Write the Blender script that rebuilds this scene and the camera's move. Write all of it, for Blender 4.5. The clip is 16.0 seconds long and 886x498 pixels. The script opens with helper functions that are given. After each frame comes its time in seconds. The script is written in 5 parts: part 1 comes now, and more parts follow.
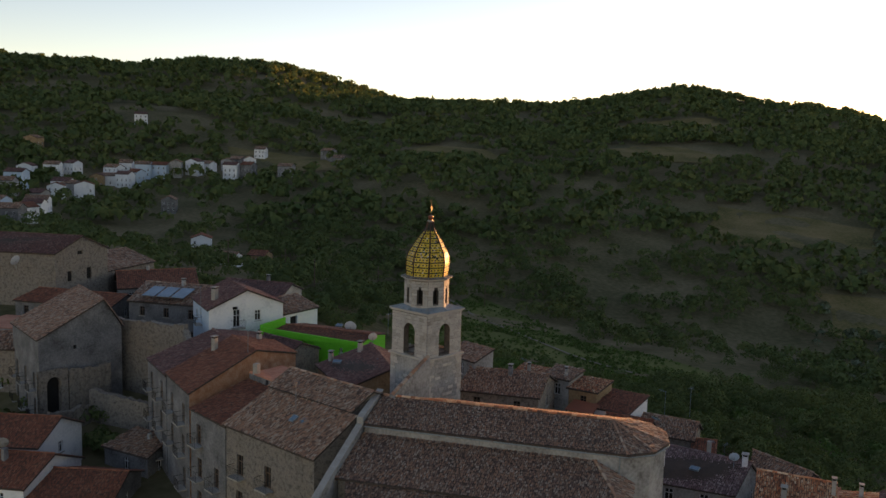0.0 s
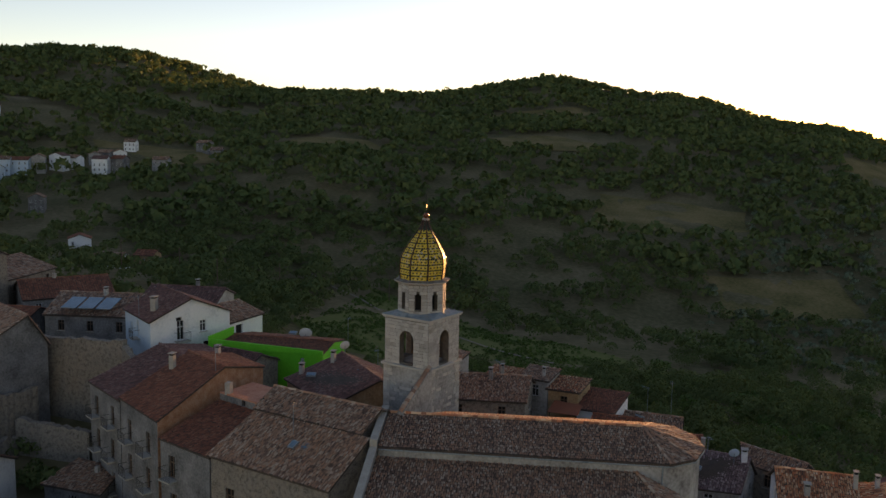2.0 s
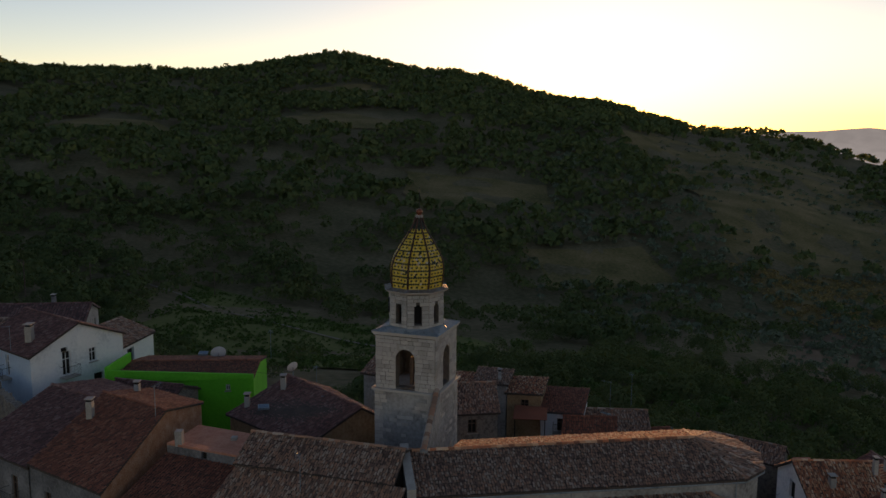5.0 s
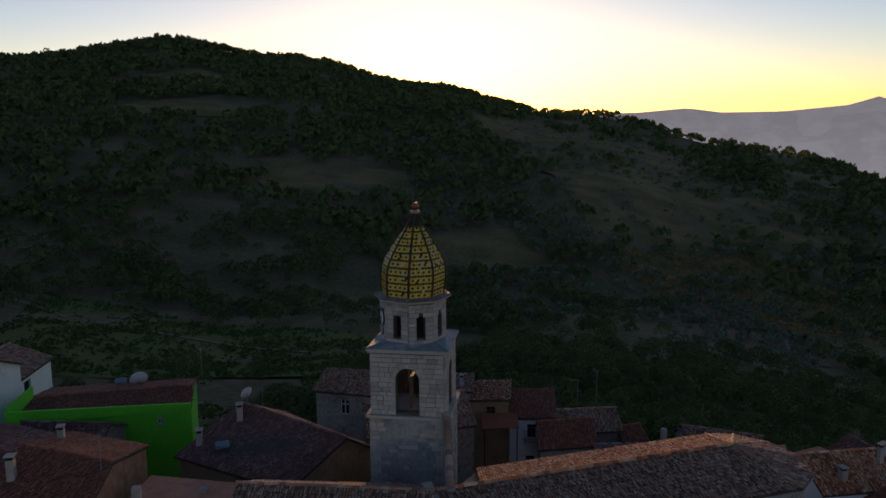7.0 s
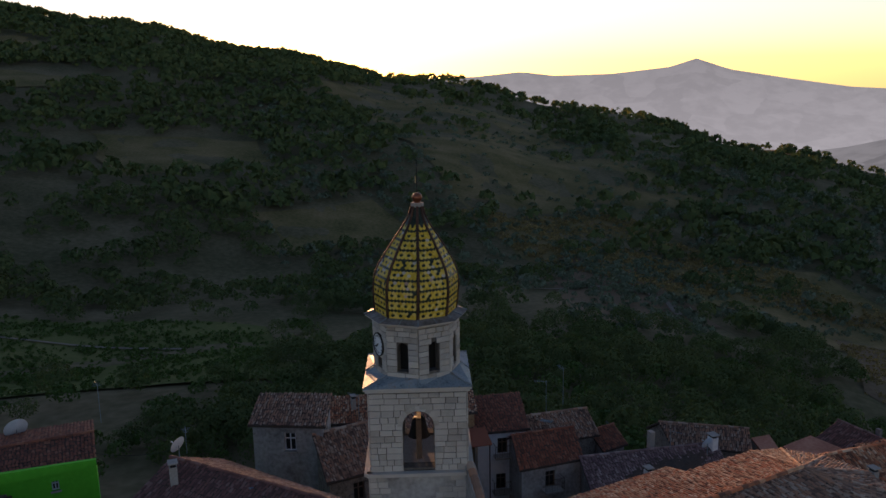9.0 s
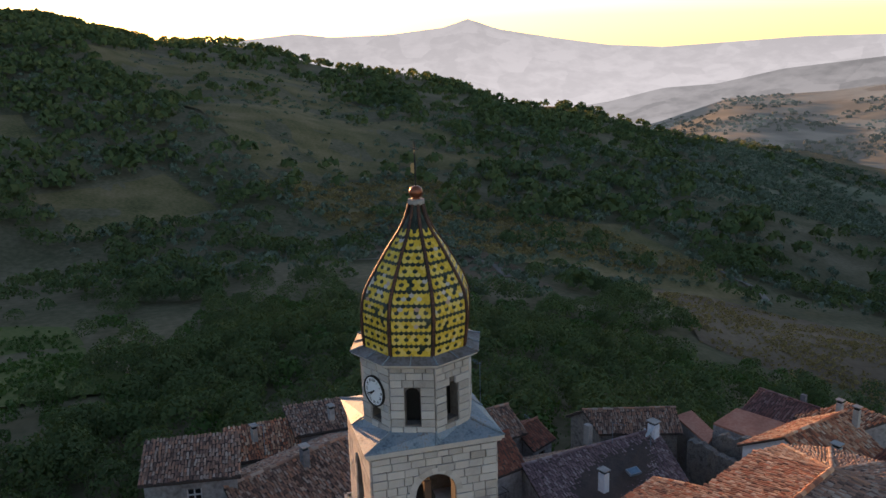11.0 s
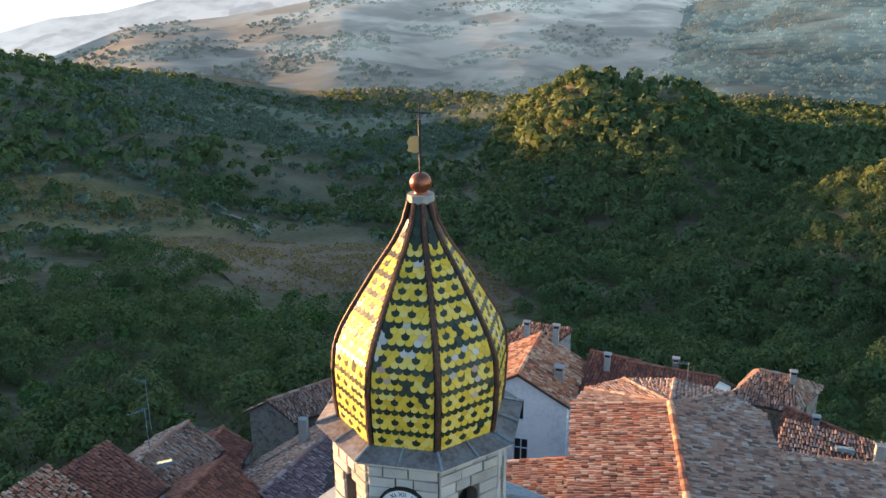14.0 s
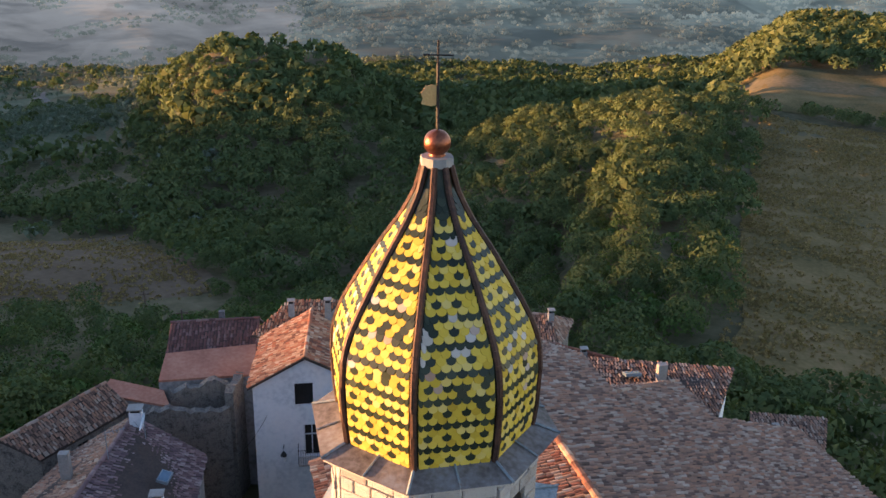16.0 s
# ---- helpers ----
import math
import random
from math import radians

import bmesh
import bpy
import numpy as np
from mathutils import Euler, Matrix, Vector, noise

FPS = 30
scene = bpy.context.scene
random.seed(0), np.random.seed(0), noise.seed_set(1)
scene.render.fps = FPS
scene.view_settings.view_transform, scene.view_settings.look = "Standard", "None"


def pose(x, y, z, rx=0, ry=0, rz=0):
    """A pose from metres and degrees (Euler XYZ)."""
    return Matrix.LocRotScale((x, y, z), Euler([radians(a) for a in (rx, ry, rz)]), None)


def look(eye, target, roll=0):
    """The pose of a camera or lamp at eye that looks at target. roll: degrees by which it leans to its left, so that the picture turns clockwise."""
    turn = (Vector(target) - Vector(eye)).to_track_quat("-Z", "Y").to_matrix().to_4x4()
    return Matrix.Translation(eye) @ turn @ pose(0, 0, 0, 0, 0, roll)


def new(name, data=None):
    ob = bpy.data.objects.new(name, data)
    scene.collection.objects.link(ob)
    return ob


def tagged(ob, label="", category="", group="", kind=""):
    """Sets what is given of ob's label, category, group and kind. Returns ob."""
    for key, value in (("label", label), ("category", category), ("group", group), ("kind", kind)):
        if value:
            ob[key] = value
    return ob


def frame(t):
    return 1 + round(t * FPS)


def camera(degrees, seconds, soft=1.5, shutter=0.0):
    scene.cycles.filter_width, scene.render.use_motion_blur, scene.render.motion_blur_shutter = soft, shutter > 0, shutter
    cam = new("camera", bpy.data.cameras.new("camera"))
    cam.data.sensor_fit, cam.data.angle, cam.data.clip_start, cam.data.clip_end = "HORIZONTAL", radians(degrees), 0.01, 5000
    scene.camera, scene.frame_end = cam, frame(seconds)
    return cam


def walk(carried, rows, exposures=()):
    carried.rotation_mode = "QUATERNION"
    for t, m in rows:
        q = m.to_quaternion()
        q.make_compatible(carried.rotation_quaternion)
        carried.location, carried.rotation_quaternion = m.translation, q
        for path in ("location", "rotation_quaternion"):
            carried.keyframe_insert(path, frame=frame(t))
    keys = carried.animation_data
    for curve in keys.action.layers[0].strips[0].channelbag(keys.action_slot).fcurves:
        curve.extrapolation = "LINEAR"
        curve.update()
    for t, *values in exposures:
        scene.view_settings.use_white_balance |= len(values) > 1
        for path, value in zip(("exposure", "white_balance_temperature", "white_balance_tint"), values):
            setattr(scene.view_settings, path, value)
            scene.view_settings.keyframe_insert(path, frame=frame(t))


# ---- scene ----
cam = camera(53.67, 16.0)
PATH = [
    (0.0, -58.020, -56.497, 35.483, 82.965, -1.525, -46.633),
    (0.5, -59.093, -53.072, 35.180, 82.990, -1.511, -49.004),
    (1.0, -59.761, -49.848, 34.995, 82.955, -1.410, -51.191),
    (1.5, -60.203, -46.883, 35.181, 82.726, -1.252, -53.244),
    (2.0, -60.470, -43.489, 35.320, 82.532, -1.096, -55.530),
    (2.5, -60.553, -40.051, 35.357, 82.383, -0.940, -57.867),
    (3.0, -60.452, -36.649, 35.282, 82.268, -0.721, -60.250),
    (3.5, -60.122, -33.162, 35.220, 82.091, -0.478, -62.703),
    (4.0, -59.912, -29.933, 35.482, 81.763, -0.336, -65.166),
    (6.5, -54.321, -13.102, 35.051, 80.613, 0.112, -78.384),
    (7.0, -52.574, -10.441, 34.909, 80.311, 0.451, -81.009),
    (7.5, -49.818, -7.373, 34.663, 79.994, 0.684, -83.879),
    (8.0, -46.596, -4.712, 34.540, 79.608, 0.858, -86.604),
    (10.5, -31.922, 4.872, 34.548, 75.616, 1.311, -101.192),
    (11.0, -29.149, 6.879, 34.238, 75.305, 1.467, -105.903),
    (11.5, -26.206, 8.686, 34.113, 74.753, 1.467, -111.040),
    (12.0, -22.965, 10.126, 34.010, 73.990, 1.277, -116.380),
    (12.5, -19.865, 11.480, 33.904, 73.251, 1.108, -122.480),
    (13.0, -16.956, 12.247, 33.830, 72.240, 0.834, -128.643),
    (13.5, -14.086, 13.226, 33.623, 71.282, 0.508, -135.398),
    (14.0, -11.170, 14.098, 33.452, 70.300, 0.119, -143.534),
    (14.5, -8.615, 14.304, 33.254, 69.126, -0.511, -150.502),
    (15.0, -6.223, 14.595, 32.996, 68.822, -1.189, -157.900),
    (15.5, -4.257, 14.638, 32.789, 68.233, -1.575, -162.972),
    (16.0, -3.245, 14.337, 32.324, 68.531, -1.450, -167.179),
]
walk(cam, [(t, pose(x, y, z, rx, ry, rz)) for t, x, y, z, rx, ry, rz in PATH],
     exposures=[(0, 1.15, 6050, 27), (4, 0.6, 6000, 26), (7, -0.1, 5050, 29), (8.2, 0.1, 5100, 29), (10.5, 1.3, 5280, 27), (12.5, 1.78, 5050, 17), (14, 2.38, 4880, 15), (16, 2.08, 5200, 27)])

# ---- light ----
SUN_AZ, SUN_EL = 9.5, 2.58          # world angle from +x and height, degrees
world = bpy.data.worlds.new("world")
scene.world = world
world.use_nodes = True
wn, wl = world.node_tree.nodes, world.node_tree.links
wn.clear()
sky = wn.new("ShaderNodeTexSky")
sky.sky_type, sky.sun_disc = "NISHITA", False
sky.sun_elevation, sky.sun_rotation = radians(SUN_EL), radians(90 - SUN_AZ)
sky.altitude, sky.air_density, sky.dust_density, sky.ozone_density = 2400, 0.85, 0.9, 0.2
bg, wo = wn.new("ShaderNodeBackground"), wn.new("ShaderNodeOutputWorld")
bg.inputs["Strength"].default_value = 0.125
wl.new(sky.outputs[0], bg.inputs[0])
wl.new(bg.outputs[0], wo.inputs[0])
sun = new("sun", bpy.data.lights.new("sun", "SUN"))
sun.data.energy, sun.data.angle, sun.data.color = 5.0, radians(0.6), (1.0, 0.48, 0.13)
sd = Vector((math.cos(radians(SUN_AZ)) * math.cos(radians(SUN_EL)), math.sin(radians(SUN_AZ)) * math.cos(radians(SUN_EL)), math.sin(radians(SUN_EL))))
sun.matrix_world = look(sd * 200, (0, 0, 0))


# ---- materials ----
def material(name, colors, rough=0.85, scale=1.0, island=0.0, metal=0.0, bump=0.3, coat=0.0, fine=8.0, obj=False, spec=0.4):
    """Noise-mixed colour at two scales; island: share of colour that varies from piece to piece."""
    m = bpy.data.materials.new(name)
    m.use_nodes = True
    n, l = m.node_tree.nodes, m.node_tree.links
    b = n["Principled BSDF"]
    b.inputs["Roughness"].default_value, b.inputs["Metallic"].default_value = rough, metal
    b.inputs["Coat Weight"].default_value = coat
    b.inputs["Specular IOR Level"].default_value = spec
    geo = n.new("ShaderNodeNewGeometry")
    big, small = n.new("ShaderNodeTexNoise"), n.new("ShaderNodeTexNoise")
    for tex, s, d in ((big, scale, 4.0), (small, scale * fine, 6.0)):
        tex.inputs["Scale"].default_value, tex.inputs["Detail"].default_value = s, d
        l.new(geo.outputs["Position"], tex.inputs["Vector"])
    mix = n.new("ShaderNodeMath")
    mix.operation = "MULTIPLY_ADD"
    l.new(small.outputs["Fac"], mix.inputs[0])
    mix.inputs[1].default_value = 0.45
    half = n.new("ShaderNodeMath")
    half.operation = "MULTIPLY"
    l.new(big.outputs["Fac"], half.inputs[0])
    half.inputs[1].default_value = 0.6
    l.new(half.outputs[0], mix.inputs[2])
    fac = mix.outputs[0]
    if island:
        lerp = n.new("ShaderNodeMix")
        lerp.inputs["Factor"].default_value = island
        l.new(fac, lerp.inputs["A"])
        if obj:
            info = n.new("ShaderNodeObjectInfo")
            l.new(info.outputs["Random"], lerp.inputs["B"])
        else:
            l.new(geo.outputs["Random Per Island"], lerp.inputs["B"])
        fac = lerp.outputs["Result"]
    ramp = n.new("ShaderNodeValToRGB")
    e = ramp.color_ramp.elements
    lo, hi = (0.12, 0.88) if island else (0.33, 0.7)
    for k, c in enumerate(colors):
        at = lo + (hi - lo) * k / max(1, len(colors) - 1)
        el = e[k] if k < 2 else e.new(at)
        el.position, el.color = at, (*c, 1)
    if len(colors) == 1:
        e[1].color, e[1].position = (*colors[0], 1), 1
    l.new(fac, ramp.inputs[0])
    l.new(ramp.outputs[0], b.inputs["Base Color"])
    if bump:
        bp = n.new("ShaderNodeBump")
        bp.inputs["Strength"].default_value, bp.inputs["Distance"].default_value = bump, 0.04
        l.new(small.outputs["Fac"], bp.inputs["Height"])
        l.new(bp.outputs[0], b.inputs["Normal"])
    return m


COPPI = material("old_clay_tiles", [(0.09, 0.06, 0.045), (0.20, 0.125, 0.09), (0.30, 0.185, 0.125), (0.40, 0.215, 0.13), (0.36, 0.27, 0.20), (0.54, 0.42, 0.32)], 0.9, 0.35, 0.65, fine=14)
COPPI_RED = material("warm_clay_tiles", [(0.13, 0.07, 0.05), (0.30, 0.13, 0.07), (0.50, 0.18, 0.08), (0.42, 0.24, 0.14), (0.55, 0.30, 0.16), (0.66, 0.50, 0.34)], 0.9, 0.4, 0.75, fine=14)
COPPI_RED_P = material("warm_clay_tile", [(0.13, 0.07, 0.05), (0.30, 0.13, 0.07), (0.50, 0.18, 0.08), (0.42, 0.24, 0.14), (0.55, 0.30, 0.16), (0.66, 0.50, 0.34)], 0.9, 0.4, 0.75, fine=14, obj=True)
DARK_TILE = material("dark_brown_tiles", [(0.06, 0.035, 0.035), (0.13, 0.065, 0.055), (0.2, 0.10, 0.08), (0.30, 0.22, 0.2)], 0.8, 0.4, 0.45, fine=14)
PURPLE_TILE = material("purple_brown_tiles", [(0.10, 0.065, 0.068), (0.17, 0.11, 0.11), (0.25, 0.17, 0.165), (0.42, 0.35, 0.32)], 0.8, 0.4, 0.55, fine=14)
RED_TILE = material("red_tiles", [(0.09, 0.045, 0.032), (0.19, 0.075, 0.045), (0.27, 0.10, 0.055), (0.33, 0.17, 0.10)], 0.88, 0.5, 0.5, fine=14)
TERRA = material("terracotta_screed", [(0.36, 0.15, 0.09), (0.47, 0.21, 0.13), (0.55, 0.28, 0.18)], 0.9, 0.5)
DECK = material("roof_deck", [(0.05, 0.04, 0.035), (0.10, 0.075, 0.06)], 0.95, 1.0)
MORTAR = material("mortar", [(0.28, 0.26, 0.23), (0.42, 0.40, 0.36)], 0.95, 1.2)
STONE = material("limestone_block", [(0.20, 0.17, 0.14), (0.36, 0.33, 0.29), (0.47, 0.44, 0.40), (0.55, 0.52, 0.47), (0.36, 0.30, 0.22)], 0.92, 1.6, 0.35, fine=16, bump=0.9)
STONE_P = material("limestone_blocks", [(0.20, 0.17, 0.14), (0.36, 0.33, 0.29), (0.47, 0.44, 0.40), (0.55, 0.52, 0.47), (0.36, 0.30, 0.22)], 0.92, 1.6, 0.35, fine=16, bump=0.9, obj=True)
JOINT = material("dark_weathered_joint", [(0.07, 0.06, 0.05), (0.17, 0.15, 0.13)], 0.98, 3.0)
RUBBLE = material("rubble_stone", [(0.07, 0.062, 0.055), (0.15, 0.13, 0.112), (0.22, 0.195, 0.165), (0.29, 0.255, 0.21), (0.19, 0.155, 0.12)], 0.95, 3.0, fine=4, bump=1.0)
GREY_PL = material("grey_render", [(0.075, 0.073, 0.072), (0.165, 0.163, 0.163), (0.27, 0.266, 0.264)], 0.95, 0.5, fine=10)
STAIN_PL = material("stained_render", [(0.15, 0.14, 0.13), (0.31, 0.30, 0.285), (0.43, 0.42, 0.40)], 0.95, 0.5)
WHITE_PL = material("white_render", [(0.58, 0.60, 0.62), (0.76, 0.77, 0.78), (0.82, 0.82, 0.82)], 0.9, 0.5)
BLUE_PL = material("pale_blue_render", [(0.42, 0.52, 0.62), (0.55, 0.64, 0.73)], 0.9, 0.5)
TAN_PL = material("tan_render", [(0.20, 0.135, 0.07), (0.32, 0.22, 0.12), (0.40, 0.30, 0.18)], 0.95, 0.6)
BRICK_PL = material("orange_brick", [(0.30, 0.14, 0.07), (0.42, 0.22, 0.12), (0.50, 0.33, 0.22)], 0.95, 1.5, fine=5, bump=0.8)
GREEN_PL = material("lime_green_paint", [(0.10, 0.46, 0.01), (0.14, 0.58, 0.015)], 0.8, 0.5, bump=0.1)
LEAD = material("weathered_lead", [(0.09, 0.11, 0.125), (0.19, 0.235, 0.265), (0.27, 0.31, 0.335), (0.21, 0.17, 0.14)], 0.6, 1.3, metal=0.2)
RIB = material("brown_copper_rib", [(0.03, 0.02, 0.016), (0.07, 0.038, 0.026), (0.14, 0.07, 0.042)], 0.6, 1.5, metal=0.4)
COPPER = material("aged_copper", [(0.16, 0.06, 0.035), (0.32, 0.12, 0.06)], 0.35, 2.0, metal=0.8)
IRON = material("dark_iron", [(0.02, 0.02, 0.02), (0.05, 0.045, 0.04)], 0.6, 2.0, metal=0.6)
RUSTY = material("gilded_vane", [(0.52, 0.31, 0.11), (0.68, 0.43, 0.16)], 0.45, 3.0, metal=0.2)
YELLOW = material("yellow_glaze", [(0.46, 0.30, 0.018), (0.60, 0.42, 0.028), (0.68, 0.50, 0.06), (0.66, 0.52, 0.18)], 0.6, 1.0, 0.6, bump=0.2, coat=0.03, spec=0.22)
YELLOW_P = material("yellow_glaze_piece", [(0.46, 0.30, 0.018), (0.60, 0.42, 0.028), (0.68, 0.50, 0.06), (0.66, 0.52, 0.18)], 0.6, 1.0, 0.6, bump=0.2, coat=0.03, spec=0.22, obj=True)
BLACKG = material("dark_green_glaze", [(0.012, 0.018, 0.012), (0.025, 0.035, 0.02), (0.05, 0.06, 0.035)], 0.4, 1.0, 0.5, bump=0.1, coat=0.08, spec=0.25)
PALE = material("bare_biscuit_tile", [(0.40, 0.36, 0.30), (0.55, 0.50, 0.44), (0.35, 0.18, 0.10)], 0.7, 1.0, 0.7, bump=0.2)
DIAL = material("white_dial", [(0.72, 0.74, 0.76), (0.80, 0.82, 0.84)], 0.4, 1.0, bump=0)
# near-black colour that stands for the shade inside openings
INNER_SHADE = material("inner_shade", [(0.012, 0.011, 0.010), (0.02, 0.018, 0.017)], 0.9, 1.0, bump=0)
FRAME = material("window_wood", [(0.10, 0.07, 0.05), (0.18, 0.12, 0.08)], 0.7, 2.0)
WFRAME = material("white_window_paint", [(0.55, 0.56, 0.57), (0.65, 0.66, 0.67)], 0.6, 2.0)
SKIRT = material("stained_sheet_metal", [(0.07, 0.06, 0.052), (0.14, 0.122, 0.108), (0.21, 0.195, 0.185), (0.25, 0.26, 0.27)], 0.65, 1.6, metal=0.15, fine=6)
PANEL = material("solar_panel", [(0.10, 0.16, 0.22), (0.16, 0.24, 0.32)], 0.15, 0.6, bump=0, coat=0.5)
LEAF = material("oak_leaves", [(0.036, 0.060, 0.026), (0.066, 0.094, 0.036), (0.098, 0.117, 0.042), (0.138, 0.130, 0.044)], 0.85, 0.014, 0.32, bump=0, spec=0.05)
LEAF2 = material("bright_leaves", [(0.035, 0.06, 0.016), (0.06, 0.10, 0.022), (0.10, 0.14, 0.035)], 0.8, 0.05, 0.5, bump=0, spec=0.15)
# olive's own grey-green; its paleness doubles as haze on the far groves
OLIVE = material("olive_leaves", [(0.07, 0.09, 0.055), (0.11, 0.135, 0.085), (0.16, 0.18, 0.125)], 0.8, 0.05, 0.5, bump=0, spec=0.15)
GROUND = material("scrub_and_dry_grass", [(0.072, 0.076, 0.036), (0.115, 0.106, 0.055), (0.165, 0.142, 0.08), (0.225, 0.185, 0.112)], 0.98, 0.03, fine=20, bump=0.8, spec=0.05)
FIELD = material("dry_ploughed_field", [(0.11, 0.083, 0.052), (0.17, 0.125, 0.08), (0.23, 0.175, 0.11)], 0.98, 0.03, fine=30, bump=0.3, spec=0.05)
MEADOW = material("green_meadow", [(0.07, 0.09, 0.028), (0.115, 0.135, 0.042), (0.16, 0.165, 0.06)], 0.98, 0.03, fine=30, bump=0.3, spec=0.05)
DRY = material("dry_grass", [(0.085, 0.08, 0.03), (0.15, 0.12, 0.05), (0.22, 0.165, 0.07), (0.28, 0.20, 0.095)], 0.98, 0.07, fine=22, bump=1.0, spec=0.05)
SCRUB = material("thin_dry_scrub", [(0.08, 0.082, 0.03), (0.14, 0.125, 0.05), (0.20, 0.16, 0.072), (0.26, 0.195, 0.10)], 0.98, 0.06, fine=14, bump=0.8, spec=0.05)
TUFT = material("dry_grass_tufts", [(0.14, 0.12, 0.045), (0.22, 0.17, 0.07), (0.30, 0.22, 0.10)], 0.95, 0.1, 0.6, bump=0, spec=0.05)
GROVE_G = material("grove_ground", [(0.10, 0.12, 0.065), (0.16, 0.17, 0.10), (0.23, 0.21, 0.14)], 0.98, 0.04, fine=12, bump=0.6, spec=0.05)
TRACK = material("pale_gravel_track", [(0.17, 0.15, 0.12), (0.27, 0.24, 0.20)], 0.98, 0.1, spec=0.05)


def thin(m, share=0.45):
    """Leaves: part of the light passes through them."""
    n, l = m.node_tree.nodes, m.node_tree.links
    b, o = n["Principled BSDF"], n["Material Output"]
    t, mix = n.new("ShaderNodeBsdfTranslucent"), n.new("ShaderNodeAddShader")
    scale = n.new("ShaderNodeMix")
    scale.data_type, scale.blend_type = "RGBA", "MULTIPLY"
    scale.inputs[0].default_value = 1.0
    src = b.inputs["Base Color"].links[0].from_socket
    l.new(src, scale.inputs[6])
    scale.inputs[7].default_value = (share * 2.0, share * 2.0, share * 1.4, 1)
    l.new(scale.outputs[2], t.inputs["Color"])
    l.new(b.outputs[0], mix.inputs[0])
    l.new(t.outputs[0], mix.inputs[1])
    l.new(mix.outputs[0], o.inputs["Surface"])


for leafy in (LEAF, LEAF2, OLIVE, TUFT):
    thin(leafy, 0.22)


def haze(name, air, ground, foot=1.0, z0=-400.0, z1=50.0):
    """Far slopes: woods and fields under the sun, with the light of the air in front of them painted in as emission,
    scaled by foot towards the valley.
    """
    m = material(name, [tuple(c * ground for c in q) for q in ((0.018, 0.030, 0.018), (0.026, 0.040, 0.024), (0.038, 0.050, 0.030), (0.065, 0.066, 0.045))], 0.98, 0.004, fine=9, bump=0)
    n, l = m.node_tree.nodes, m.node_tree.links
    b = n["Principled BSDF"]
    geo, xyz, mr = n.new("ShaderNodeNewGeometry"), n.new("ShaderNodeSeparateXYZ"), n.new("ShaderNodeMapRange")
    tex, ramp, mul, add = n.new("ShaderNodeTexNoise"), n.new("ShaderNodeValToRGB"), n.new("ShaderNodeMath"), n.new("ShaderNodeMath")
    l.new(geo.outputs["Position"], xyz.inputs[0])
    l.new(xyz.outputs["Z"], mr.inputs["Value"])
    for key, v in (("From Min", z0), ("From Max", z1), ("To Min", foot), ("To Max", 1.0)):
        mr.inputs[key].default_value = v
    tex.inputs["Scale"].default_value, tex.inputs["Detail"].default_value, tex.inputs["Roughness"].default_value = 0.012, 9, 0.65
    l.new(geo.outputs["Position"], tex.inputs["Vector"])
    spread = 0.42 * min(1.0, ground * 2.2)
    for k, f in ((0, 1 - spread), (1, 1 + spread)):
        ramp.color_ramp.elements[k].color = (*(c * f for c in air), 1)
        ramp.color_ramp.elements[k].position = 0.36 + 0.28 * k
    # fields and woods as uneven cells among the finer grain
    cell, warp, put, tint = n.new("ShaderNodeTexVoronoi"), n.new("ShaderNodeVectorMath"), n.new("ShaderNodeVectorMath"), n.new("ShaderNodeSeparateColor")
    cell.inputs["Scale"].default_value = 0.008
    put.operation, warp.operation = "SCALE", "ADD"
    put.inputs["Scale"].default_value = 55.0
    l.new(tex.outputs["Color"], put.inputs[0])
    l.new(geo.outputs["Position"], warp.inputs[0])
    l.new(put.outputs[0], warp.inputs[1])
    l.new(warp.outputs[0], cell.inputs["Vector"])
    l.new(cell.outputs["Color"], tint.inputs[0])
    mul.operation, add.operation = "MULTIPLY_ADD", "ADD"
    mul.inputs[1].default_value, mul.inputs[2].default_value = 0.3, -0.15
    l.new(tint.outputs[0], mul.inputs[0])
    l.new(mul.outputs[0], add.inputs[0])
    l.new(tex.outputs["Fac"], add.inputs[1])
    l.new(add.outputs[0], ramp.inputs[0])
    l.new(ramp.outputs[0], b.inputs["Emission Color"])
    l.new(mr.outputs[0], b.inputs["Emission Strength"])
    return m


# ---- building blocks ----
class Geo:
    """Collects points and faces for one mesh."""

    def __init__(self):
        self.v, self.f = [], []

    def add(self, pts, faces):
        k = len(self.v)
        self.v += [tuple(p) for p in pts]
        self.f += [tuple(i + k for i in f) for f in faces]
        return self

    def quad(self, a, b, c, d):
        return self.add((a, b, c, d), ((0, 1, 2, 3),))

    def box(self, m, sx, sy, sz):
        """A box centred on the pose m, standing on its z = 0."""
        p = [m @ Vector((x * sx / 2, y * sy / 2, z * sz)) for z in (0, 1) for x, y in ((-1, -1), (1, -1), (1, 1), (-1, 1))]
        return self.add(p, ((3, 2, 1, 0), (4, 5, 6, 7), (0, 1, 5, 4), (1, 2, 6, 5), (2, 3, 7, 6), (3, 0, 4, 7)))

    def prism(self, low, high):
        """A closed ring of points low joined to the ring high."""
        n = len(low)
        return self.add([*low, *high], [tuple(range(n))[::-1], tuple(range(n, 2 * n))] + [(i, (i + 1) % n, n + (i + 1) % n, n + i) for i in range(n)])

    def tube(self, a, b, r, n=6, r2=None):
        a, b = Vector(a), Vector(b)
        q = (b - a).to_track_quat("Z", "Y").to_matrix()
        ring = [q @ Vector((math.cos(2 * math.pi * k / n), math.sin(2 * math.pi * k / n), 0)) for k in range(n)]
        return self.prism([a + r * p for p in ring], [b + (r if r2 is None else r2) * p for p in ring])

    def mesh(self, name):
        me = bpy.data.meshes.new(name)
